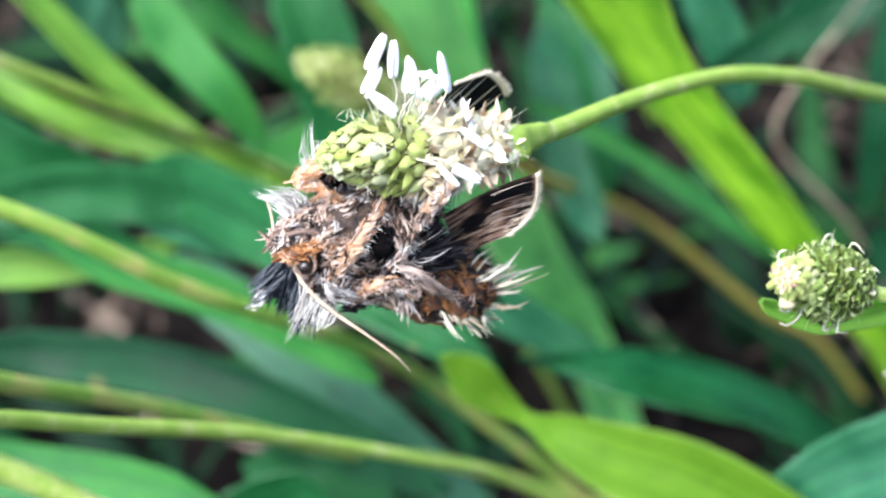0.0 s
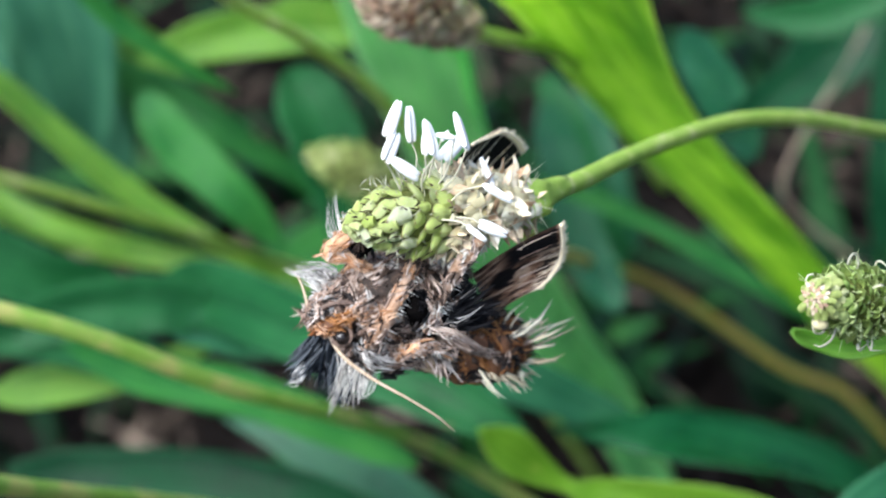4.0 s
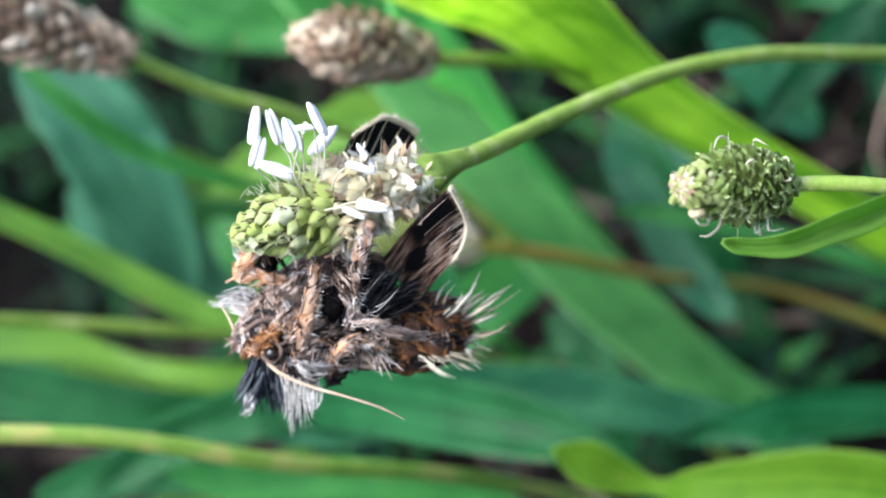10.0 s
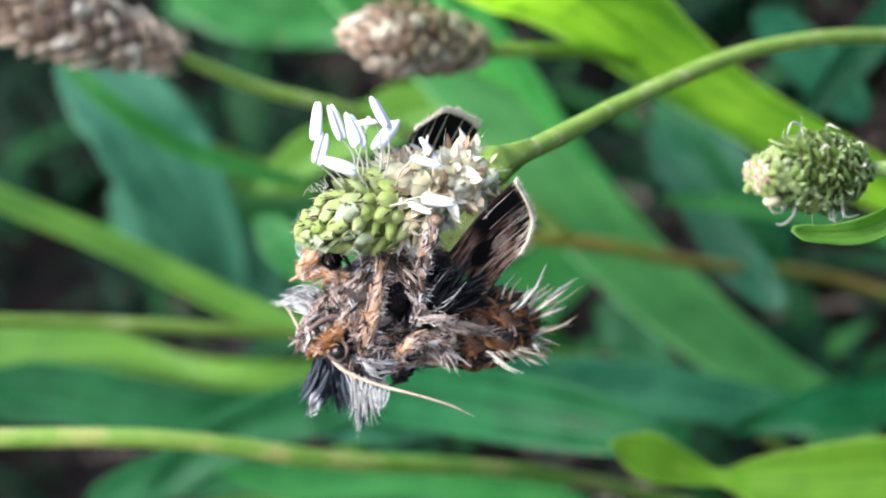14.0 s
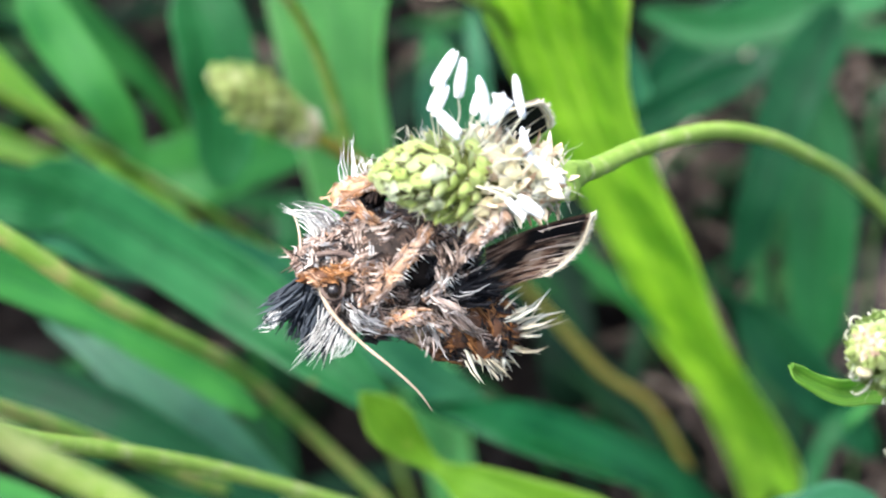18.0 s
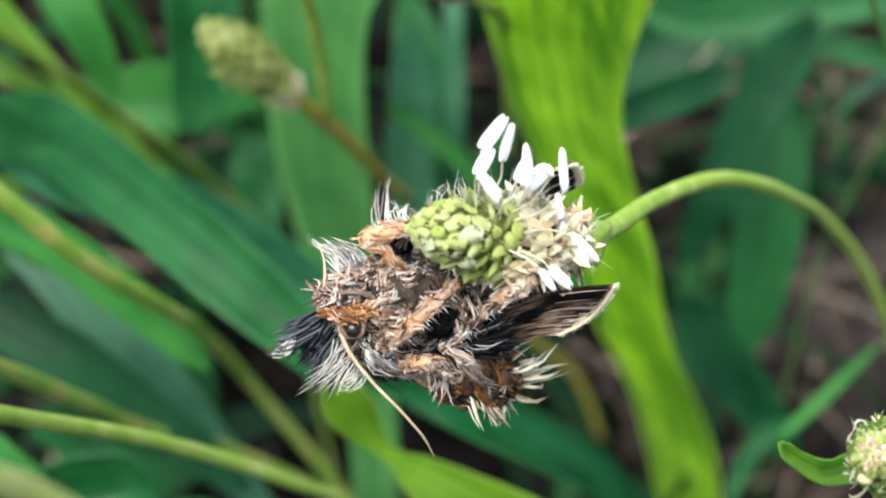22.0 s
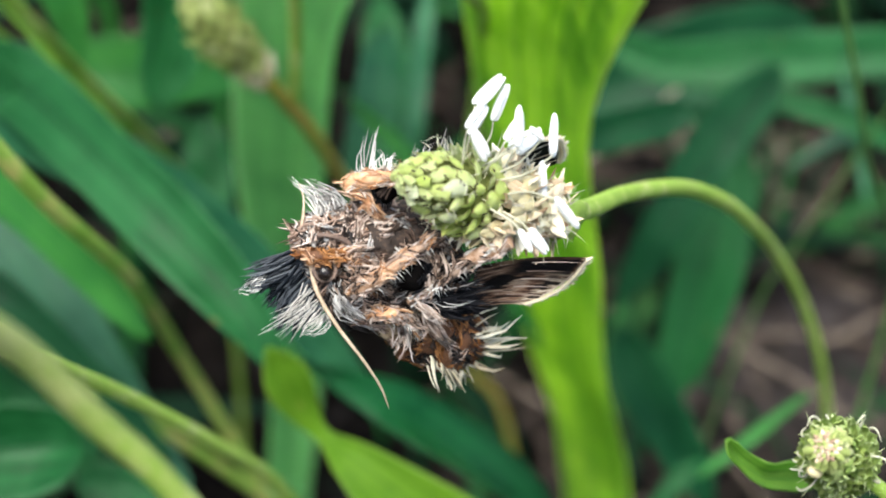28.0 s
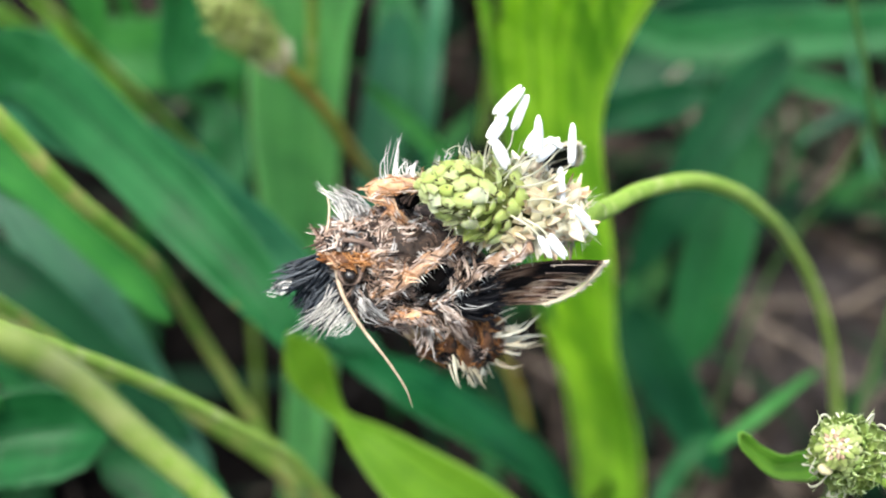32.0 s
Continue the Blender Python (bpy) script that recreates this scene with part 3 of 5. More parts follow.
def petal_mesh(name, mat):
    """A thin withered petal, cupped and pointed, standing along y."""
    verts, faces = [], []
    for i in range(6):
        y = i / 5
        w = 0.32 * math.sin(math.pi * (0.15 + 0.83 * y))
        for k in range(4):
            u = k / 3 * 2 - 1
            verts.append((u * w, y, 0.25 * u * u * w + 0.25 * y * y))
    for i in range(5):
        for k in range(3):
            a = i * 4 + k
            faces.append((a, a + 1, a + 5, a + 4))
    n = len(verts)
    verts += [(x, y, z - 0.04) for x, y, z in verts]
    faces += [tuple(n + v for v in f[::-1]) for f in faces]
    return mesh_of(name, verts, faces, mat)


def anther_mesh():
    """Two plump lobes side by side, tapering to the tip, unit length along y."""
    verts, faces = [], []
    for s in (-1, 1):
        v, f = tube([(s * 0.07, 0, 0, 0.03), (s * 0.09, 0.06, 0, 0.085), (s * 0.10, 0.35, 0.02, 0.105), (s * 0.09, 0.7, 0.03, 0.095), (s * 0.07, 0.93, 0.04, 0.06), (s * 0.06, 1.0, 0.05, 0.012)], 10, 8, rough=0.15, seed=s)
        faces += [tuple(len(verts) + q for q in g) for g in f]
        verts += v
    return mesh_of("anther", verts, faces, white_pollen)


SCALES = {m.name: scale_mesh("scale", m, 0.85 if m is bud_green else 0.5) for m in (bud_green, cream, seed_brown, bud_pale, floret, bud_fresh)}
PETALS = {m.name: petal_mesh("petal", m) for m in (cream, seed_brown)}
EDGE = petal_mesh("scale_margin", bud_keel)
ANTHER = anther_mesh()


def head_radius(s, r):
    """Outline of a flower head from its tip (0) to its foot (1)."""
    return r * min(1.0, (s / 0.36 + 0.02) ** 0.6) * (1 - 0.55 * max(0.0, s - 0.5) / 0.5)


def snout(s, r):
    """Outline of a young bud: a narrow blunt tip, widest below the middle."""
    return r * min(1.0, (s / 0.05 + 0.1) ** 0.5, 0.46 + 1.25 * max(0.0, s - 0.1)) * (1 - 0.3 * max(0.0, s - 0.7) / 0.3)


def spike_on(owner, tip, foot, radius, count, kinds, seed, size, shape=head_radius, heart=None):
    """Core and spiral of scales. kinds: rows of (from, piece name, mesh)."""
    r = random.Random(seed)
    tip, foot = Vector(tip), Vector(foot)
    axis = (tip - foot).normalized()
    a = axis.orthogonal().normalized()
    b = axis.cross(a)
    rows = [(*tip.lerp(foot, s), shape(s, radius) * 0.84) for s in (0.03, 0.12, 0.3, 0.5, 0.7, 0.88, 1.0)]
    v, f = tube(rows, 16, 12)
    part("core", mesh_of("core", v, f, heart or bud_core), owner)
    for i in range(count):
        s = ((i + 0.5) / count) ** 0.92
        th = i * GOLDEN
        out = a * math.cos(th) + b * math.sin(th)
        rad = shape(s, radius)
        slope = max(0.0, 1 - s / 0.3)
        normal = (out * (1 - 0.75 * slope) + axis * (slope * 1.2 - 0.3 * (1 - slope)) + random_way(r) * 0.3).normalized()
        ahead = (axis * (1 - 0.3 * slope) - out * slope * 0.9 + out * 0.35 * (1 - slope) + random_way(r) * 0.4)
        kind = [k for k in kinds if s >= k[0]][-1]
        g = (0.6 + 0.4 * min(1, s / 0.25)) * r.uniform(0.7, 1.2)
        piece(kind[1], owner, kind[2], tip.lerp(foot, s) + out * rad * 0.93, normal, ahead, (size * 1.15 * g, size * 1.6 * g, size * 1.9 * g))
    return axis, a, b


def stalk(owner, pts, radius, mat, name="stem", label=""):
    last, before = Vector(pts[-1]), Vector(pts[-2])
    if -9 < last.z < 0:
        pts = [*pts, (2 * last.x - before.x, 2 * last.y - before.y, -9.6)]
    rows = [(*p, radius * (1.0 - 0.15 * i / len(pts)) * (1 + 0.04 * (i % 2))) for i, p in enumerate(pts)]
    v, f = tube(rows[::-1], 60, 12, 5, 0.06, 0.05, len(pts))
    st = part(name, mesh_of(name, v, f, mat), owner, label)
    v, f = fur_on(rows, 420, 0.03, 0.002, 1.2, len(pts) + 3)
    part("hair", mesh_of("hair", v, f, thread), st, kind="stuff")
    return st


# ---- ground ----
def ground():
    n, half = 90, 60.0
    verts, faces = [], []
    for i in range(n + 1):
        for j in range(n + 1):
            x, y = -half + 2 * half * i / n, -half + 2 * half * j / n + 15
            far = max(abs(x), abs(y - 15)) / half
            z = (0.9 * noise.noise(Vector((x * 0.12, y * 0.12, 0))) + 0.35 * noise.noise(Vector((x * 0.5, y * 0.5, 3)))) * (1 - far ** 4) * 0.6 - 9.0
            verts.append((x, y, z))
    for i in range(n):
        for j in range(n):
            a = i * (n + 1) + j
            faces.append((a, a + n + 1, a + n + 2, a + 1))
    k, far = len(verts), 30000.0
    verts += [(-far, -far, -9.0), (far, -far, -9.0), (far, far, -9.0), (-far, far, -9.0)]
    c = [0, n * (n + 1), n * (n + 1) + n, n]
    edges = [[i * (n + 1) for i in range(n + 1)], [n * (n + 1) + j for j in range(n + 1)],
             [i * (n + 1) + n for i in range(n, -1, -1)], [j for j in range(n, -1, -1)]]
    for e, (p, q) in zip(edges, ((k, k + 1), (k + 1, k + 2), (k + 2, k + 3), (k + 3, k))):
        faces.append((p, q, *e[::-1]))
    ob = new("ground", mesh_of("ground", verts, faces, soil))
    tagged(ob, "bare brown soil between the plants, coloured dark as in shade", "ground", kind="structure")


ground()


def strewn():
    """Dry bits on the soil and dense low blades between the larger leaves."""
    r = random.Random(11)
    verts, faces = [], []
    for _ in range(3100):
        x, y = (r.uniform(-26, 26), r.uniform(4, 66)) if _ < 2600 else (r.uniform(5, 16), r.uniform(17, 36))
        th, ln, w = r.uniform(0, 6.28), r.uniform(0.5, 4.5), r.uniform(0.03, 0.16)
        d, q = Vector((math.cos(th), math.sin(th), r.uniform(-0.15, 0.25))), Vector((-math.sin(th), math.cos(th), 0))
        p = Vector((x, y, r.uniform(-9.0, -8.4)))
        k = len(verts)
        for f in (0, 0.5, 1):
            c = p + d * ln * f + Vector((0, 0, 0.15 * math.sin(f * 3.14)))
            ww = w * (1 - 0.6 * f)
            verts += [c - q * ww, c + Vector((0, 0, ww * 0.6)), c + q * ww]
        for i in (0, 3):
            faces += [(k + i, k + i + 3, k + i + 4, k + i + 1), (k + i + 1, k + i + 4, k + i + 5, k + i + 2)]
    tagged(new("dry_litter", mesh_of("dry_litter", verts, faces, litter)), "dry straw and dead leaf bits strewn on the soil", "litter", kind="stuff")
    verts, faces = [], []
    for _ in range(2300):
        x, y = r.uniform(-34, 32), r.uniform(4, 68)
        if (x - 11.6) ** 2 / 12 + (y - 26) ** 2 / 16 < 1 or noise.noise(Vector((x * 0.16, y * 0.16, 9))) < -0.02:
            continue
        th, ln, w = r.uniform(0, 6.28), r.uniform(3.5, 8.5), r.choice((0.1, 0.16, 0.25, 0.4, 0.55)) * r.uniform(0.7, 1.2)
        lean = Vector((math.cos(th), math.sin(th), 0)) * r.uniform(0.3, 1.0)
        q = Vector((-math.sin(th), math.cos(th), r.uniform(-0.3, 0.3)))
        p = Vector((x, y, -9.2))
        k = len(verts)
        for i in range(8):
            f = i / 7
            c = p + lean * ln * f * f + Vector((0, 0, ln * 0.75 * (f - 0.4 * f * f)))
            ww = w * math.sin(math.pi * (0.2 + 0.79 * f))
            verts += [c - q * ww, c - lean * ww * 0.5, c + q * ww]
        for i in range(0, 21, 3):
            faces += [(k + i, k + i + 3, k + i + 4, k + i + 1), (k + i + 1, k + i + 4, k + i + 5, k + i + 2)]
    for _ in range(5200):
        x, y = r.uniform(-90, 90), r.uniform(-70, 110)
        if -34 < x < 32 and -9 < y < 64:
            continue
        th, ln, w = r.uniform(0, 6.28), r.uniform(4, 12), r.uniform(0.12, 0.6)
        lean = Vector((math.cos(th), math.sin(th), 0)) * r.uniform(0.3, 1.0)
        q = Vector((-math.sin(th), math.cos(th), r.uniform(-0.3, 0.3)))
        k = len(verts)
        for i in range(4):
            f = i / 3
            c = Vector((x, y, -9.3)) + lean * ln * f * f + Vector((0, 0, ln * 0.75 * (f - 0.4 * f * f)))
            ww = w * math.sin(math.pi * (0.2 + 0.79 * f))
            verts += [c - q * ww, c - lean * ww * 0.5, c + q * ww]
        for i in range(0, 9, 3):
            faces += [(k + i, k + i + 3, k + i + 4, k + i + 1), (k + i + 1, k + i + 4, k + i + 5, k + i + 2)]
    tagged(new("low_grass", mesh_of("low_grass", verts, faces, turf)), "dense low green grass blades, coloured dark as in shade", "grass", kind="stuff")


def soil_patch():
    """A bare patch of crumbly soil, lighter because no shade is put into its colour."""
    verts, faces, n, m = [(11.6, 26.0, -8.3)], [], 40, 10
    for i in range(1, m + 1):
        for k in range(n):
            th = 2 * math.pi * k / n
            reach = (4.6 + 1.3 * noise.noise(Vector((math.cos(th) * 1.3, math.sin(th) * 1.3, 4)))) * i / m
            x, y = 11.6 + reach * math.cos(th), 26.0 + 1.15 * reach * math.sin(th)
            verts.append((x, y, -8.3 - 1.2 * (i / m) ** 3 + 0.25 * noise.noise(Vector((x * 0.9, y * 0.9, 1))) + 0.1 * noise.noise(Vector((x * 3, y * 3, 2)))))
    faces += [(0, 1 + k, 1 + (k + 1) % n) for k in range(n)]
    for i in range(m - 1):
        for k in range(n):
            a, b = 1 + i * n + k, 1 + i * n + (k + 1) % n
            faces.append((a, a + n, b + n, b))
    tagged(new("ground_patch", mesh_of("ground_patch", verts, faces, unshaded_soil)), "bare patch of grey-brown crumbly soil in its unshaded colour", "ground", kind="structure")


strewn()
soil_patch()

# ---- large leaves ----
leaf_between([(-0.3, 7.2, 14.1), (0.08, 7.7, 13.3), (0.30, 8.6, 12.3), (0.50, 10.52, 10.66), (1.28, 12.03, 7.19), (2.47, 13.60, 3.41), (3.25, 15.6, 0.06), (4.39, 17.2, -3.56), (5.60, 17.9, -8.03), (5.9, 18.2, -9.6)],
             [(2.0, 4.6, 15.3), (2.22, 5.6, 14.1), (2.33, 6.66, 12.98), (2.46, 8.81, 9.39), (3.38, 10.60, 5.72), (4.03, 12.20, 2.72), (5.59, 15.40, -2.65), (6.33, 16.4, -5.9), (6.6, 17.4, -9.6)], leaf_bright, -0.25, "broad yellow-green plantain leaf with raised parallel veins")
leaf_between([(-1.93, 12.86, 13.23), (-2.16, 14.73, 10.61), (-2.32, 15.95, 8.05), (-2.4, 16.42, 4.89), (-2.3, 16.79, 1.8), (-1.79, 17.26, -1.13), (-1.37, 17.82, -4.06), (-1.09, 18.1, -9.6)],
             [(0.23, 8.19, 12.65), (-0.02, 9.69, 11.28), (-0.33, 11.84, 9.52), (-0.73, 13.84, 7.05), (-0.8, 15.36, 3.72), (-0.71, 16.4, 0.78), (-0.42, 17.44, -2.55), (-0.23, 18.21, -9.6)], leaf_satin, -0.45, "long mid-green plantain leaf with a pale margin")
leaf_between([(-10.9, 16.3, 13.2), (-9.30, 15.34, 11.40), (-7.56, 14.20, 9.37), (-5.86, 13.01, 7.39), (-4.2, 12.25, 6.05), (-3.3, 11.9, 5.3)],
             [(-10.4, 15.0, 13.4), (-9.05, 14.19, 11.49), (-7.79, 13.47, 9.70), (-6.59, 12.78, 7.99), (-4.86, 12.44, 6.40), (-3.4, 12.0, 5.2)], leaf_lime, 0.3, "light green grass-like leaf slanting down")
leaf_between([(-15.6, 21.0, 8.1), (-13.58, 19.75, 7.49), (-11.36, 18.52, 6.92), (-9.55, 16.94, 6.05), (-6.91, 15.70, 5.11), (-4.9, 15.0, 4.3)],
             [(-15.0, 18.0, 10.2), (-12.93, 16.3, 8.9), (-10.77, 16.2, 7.2), (-8.69, 15.9, 5.4), (-6.37, 15.64, 4.47), (-4.8, 15.0, 4.1)], leaf_lime, 0.25, "long light green blade slanting to the ground")
leaf([(-1.31, 5.80, 7.66, 0.22), (-1.17, 5.78, 7.44, 0.48), (-0.98, 5.74, 7.14, 0.56), (-0.74, 5.76, 6.72, 0.36), (-0.49, 5.70, 6.44, 0.19), (-0.10, 5.36, 6.42, 0.52), (0.48, 5.02, 6.24, 0.86), (1.35, 4.66, 5.98, 1.0), (2.25, 4.28, 5.42, 0.96), (3.10, 3.98, 4.66, 0.8), (3.9, 3.8, 3.8, 0.5)],
     (0.08, -0.72, 0.69), leaf_young, 0.50, "fresh green plantain leaf with its tip curled over")
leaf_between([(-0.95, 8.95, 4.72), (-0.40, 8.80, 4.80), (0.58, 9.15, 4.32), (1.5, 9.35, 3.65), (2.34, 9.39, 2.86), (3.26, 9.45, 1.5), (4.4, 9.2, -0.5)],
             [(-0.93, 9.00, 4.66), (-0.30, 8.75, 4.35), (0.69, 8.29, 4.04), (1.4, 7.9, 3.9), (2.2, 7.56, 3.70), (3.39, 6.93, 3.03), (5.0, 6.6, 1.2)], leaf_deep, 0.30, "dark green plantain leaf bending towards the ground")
leaf([(-6.40, 11.57, 7.15, 0.96), (-5.31, 10.85, 7.33, 1.02), (-4.02, 9.63, 7.23, 0.96), (-2.88, 8.58, 7.02, 0.97), (-1.95, 7.95, 6.55, 0.80), (-1.35, 7.6, 6.05, 0.45), (-0.95, 7.4, 5.6, 0.15)],
     (0.07, -0.77, 0.64), leaf_dark, 0.30, "dark blue-green plantain leaf with a dull sheen")
leaf([(-7.41, 14.41, 3.58, 0.83), (-6.19, 13.37, 3.06, 1.00), (-5.24, 12.62, 2.40, 1.04), (-4.27, 11.84, 1.55, 1.00), (-3.44, 11.41, 0.64, 0.82), (-2.30, 10.79, -0.32, 0.55)],
     (0.11, -0.74, 0.67), leaf_teal, 0.25, "pale green plantain leaf lying low")
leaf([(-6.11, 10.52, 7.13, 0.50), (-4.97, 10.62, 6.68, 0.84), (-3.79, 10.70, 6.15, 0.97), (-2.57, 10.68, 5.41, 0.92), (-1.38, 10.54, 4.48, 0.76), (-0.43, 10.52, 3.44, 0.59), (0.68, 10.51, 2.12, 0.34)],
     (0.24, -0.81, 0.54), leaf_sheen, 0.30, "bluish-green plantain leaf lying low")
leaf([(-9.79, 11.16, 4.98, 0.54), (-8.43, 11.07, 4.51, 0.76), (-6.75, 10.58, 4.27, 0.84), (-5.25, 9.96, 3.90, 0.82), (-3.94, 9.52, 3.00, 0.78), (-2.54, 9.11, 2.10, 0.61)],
     (0.28, -0.73, 0.62), leaf_shade, 0.25, "plantain leaf low in the grass, darkened as in shade")
leaf([(-8.46, 21.19, 11.04, 0.95), (-8.61, 20.50, 9.81, 1.48), (-8.67, 19.81, 8.51, 1.59), (-9.08, 19.56, 7.16, 1.39), (-9.68, 19.31, 5.90, 0.87)],
     (0.35, -0.88, 0.34), leaf_teal, 0.20, "broad bluish-green leaf standing upright")
leaf([(-4.55, 18.31, 7.76, 0.18), (-4.03, 18.38, 7.60, 0.48), (-3.52, 18.37, 7.29, 0.60), (-3.06, 18.31, 6.91, 0.45), (-2.73, 18.20, 6.51, 0.15)],
     (0.23, -0.89, 0.39), leaf_lively, 0.30, "bright green leaf catching the light")
leaf([(-5.65, 11.81, 13.82, 0.20), (-5.40, 11.44, 12.98, 0.28), (-5.05, 11.35, 11.93, 0.28), (-4.49, 11.37, 10.98, 0.22), (-3.88, 11.54, 10.05, 0.16)],
     (0.33, -0.88, 0.33), leaf_mid, 0.25, "green leaf arching over the turf")
leaf([(-5.84, 5.93, 4.48, 0.66), (-5.14, 6.05, 4.70, 1.10), (-4.51, 6.15, 4.89, 1.24), (-3.94, 6.22, 5.02, 1.10), (-3.49, 6.25, 5.10, 0.66)],
     (0.13, -0.69, 0.71), leaf_dark, 0.60, "small rounded dark green leaf curling at the edge")
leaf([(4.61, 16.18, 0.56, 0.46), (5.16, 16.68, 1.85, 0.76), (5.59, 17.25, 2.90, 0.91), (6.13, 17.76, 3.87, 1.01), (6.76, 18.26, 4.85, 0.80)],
     (-0.18, -0.79, 0.58), leaf_shade, 0.25, "green leaf coloured dark for deep shade")
leaf([(5.99, 20.24, 2.46, 0.76), (6.57, 19.49, 1.62, 1.19), (6.60, 18.45, 0.36, 1.36), (6.47, 17.70, -1.04, 1.15), (6.36, 17.07, -2.28, 0.66)],
     (-0.19, -0.77, 0.60), leaf_dark, 0.20, "bluish-green leaf standing upright, coloured dark for shade")
leaf([(3.46, 20.25, 3.85, 0.4), (4.91, 19.85, 3.52, 0.8), (6.57, 19.95, 3.75, 1.0), (8.22, 20.1, 4.1, 0.95), (10.28, 20.31, 4.52, 0.95)],
     (-0.20, -0.83, 0.53), leaf_dark, 0.20, "dark green leaf lying across behind")
leaf([(5.70, 18.79, 3.83, 0.31), (7.05, 18.70, 3.85, 0.43), (8.32, 18.51, 3.74, 0.43), (9.71, 18.19, 3.48, 0.31)],
     (-0.23, -0.81, 0.54), leaf_dark, 0.20, "narrow green blade of grass")
leaf([(4.56, 15.16, 0.90, 0.60), (5.21, 14.68, 0.07, 0.96), (5.99, 14.28, -0.82, 0.86), (6.84, 13.93, -1.94, 0.52)],
     (-0.18, -0.72, 0.67), leaf_shade, 0.25, "leaf at the foot of the plant, darkened as in shade")
leaf([(4.90, 10.28, 0.76, 0.18), (5.05, 10.58, 1.11, 0.30), (5.41, 10.98, 1.60, 0.32), (6.08, 11.29, 1.71, 0.23)],
     (-0.19, -0.68, 0.70), leaf_dark, 0.20, "small narrow bluish leaf near the soil")
leaf([(5.46, 10.24, 2.28, 0.16), (6.10, 10.64, 2.80, 0.21), (6.67, 11.01, 3.26, 0.14), (7.00, 11.18, 3.49, 0.07)],
     (-0.22, -0.70, 0.67), leaf_mid, 0.30, "thin green blade of grass")
leaf([(-0.41, 19.58, 4.21, 0.62), (-0.13, 18.67, 3.12, 0.93), (-0.05, 17.98, 1.84, 0.83), (-0.09, 17.42, 0.67, 0.52)],
     (-0.02, -0.81, 0.58), leaf_dark, 0.20, "dark blue-green leaf behind")
leaf([(0.39, 18.89, 5.01, 0.30), (0.43, 17.99, 3.93, 0.38), (0.49, 17.09, 2.84, 0.36), (0.49, 16.69, 1.74, 0.24)],
     (-0.04, -0.82, 0.57), leaf_sheen, 0.20, "thin bluish blade of grass")
leaf([(-7.85, 17.26, 2.27, 0.70), (-6.49, 17.47, 2.65, 1.10), (-4.92, 17.62, 2.98, 1.30), (-3.35, 18.4, 2.9, 1.20), (-2.00, 19.6, 2.5, 0.61)],
     (0.10, -0.81, 0.58), leaf_mid, 0.20, "green leaf lying across in the shade")
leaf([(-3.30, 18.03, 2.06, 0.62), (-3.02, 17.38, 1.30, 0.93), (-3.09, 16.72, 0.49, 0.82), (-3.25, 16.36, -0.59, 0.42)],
     (0.05, -0.78, 0.62), leaf_dark, 0.20, "green leaf coloured dark for full shadow")
leaf([(-3.71, 7.42, 3.34, 0.47), (-2.97, 7.25, 3.19, 0.86), (-1.90, 6.98, 2.97, 0.86)],
     (0.06, -0.68, 0.73), leaf_dark, 0.25, "dark blue-green leaf near the ground")
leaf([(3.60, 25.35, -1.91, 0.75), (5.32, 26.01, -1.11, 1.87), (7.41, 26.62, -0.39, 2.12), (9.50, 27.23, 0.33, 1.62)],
     (-0.13, -0.84, 0.53), leaf_shade, 0.25, "green leaf whose dark colour stands for shade")
leaf([(2.35, 15.21, 6.84, 0.54), (2.66, 14.74, 5.77, 0.81), (2.92, 14.23, 4.64, 0.54)],
     (0.06, -0.88, 0.48), leaf_sheen, 0.20, "bluish leaf behind the stalk")
leaf([(1.97, 13.34, 5.70, 0.17), (2.82, 13.65, 5.82, 0.52), (3.73, 14.02, 6.00, 0.61), (4.74, 14.42, 6.19, 0.52)],
     (0.05, -0.87, 0.49), leaf_shade, 0.25, "green blade at the edge of the patch, darkened as in shade")
leaf([(2.05, 4.63, 5.06, 0.42), (2.95, 4.59, 5.60, 0.90), (3.73, 4.43, 6.03, 1.02), (4.68, 4.31, 6.45, 1.00)],
     (-0.02, -0.70, 0.71), leaf_sheen, 0.30, "broad grey-green leaf close to the ground")
leaf([(-0.30, 17.01, 5.18, 0.59), (-0.27, 16.29, 4.22, 0.78), (-0.27, 15.44, 3.12, 0.78), (-0.01, 14.66, 2.04, 0.59)],
     (0.09, -0.82, 0.57), leaf_sheen, 0.25, "blue-green leaf behind the yellow stalk")
leaf([(-0.72, 15.33, 4.75, 0.23), (0.55, 14.94, 3.92, 0.30), (1.94, 14.31, 2.74, 0.30), (3.13, 13.63, 1.54, 0.19)],
     (0.05, -0.80, 0.60), leaf_mid, 0.25, "thin green blade of grass")
leaf([(-3.79, 14.95, 8.38, 0.98), (-3.54, 14.29, 7.46, 1.16), (-3.53, 13.88, 6.41, 0.99), (-3.69, 13.45, 5.39, 0.64)],
     (0.20, -0.83, 0.52), leaf_dark, 0.25, "dark green leaf behind the heads")
leaf([(-6.45, 15.67, 8.34, 0.55), (-6.07, 15.10, 7.50, 0.78), (-5.42, 14.54, 6.61, 0.69), (-4.96, 14.31, 5.51, 0.37)],
     (0.25, -0.83, 0.50), leaf_mid, 0.20, "green leaf in half shade")
leaf([(-8.99, 10.33, 7.02, 0.50), (-7.84, 10.40, 6.81, 0.63), (-6.67, 10.49, 6.63, 0.50), (-5.57, 10.64, 6.54, 0.21)],
     (0.32, -0.77, 0.55), leaf_lively, 0.20, "green leaf low in the grass")
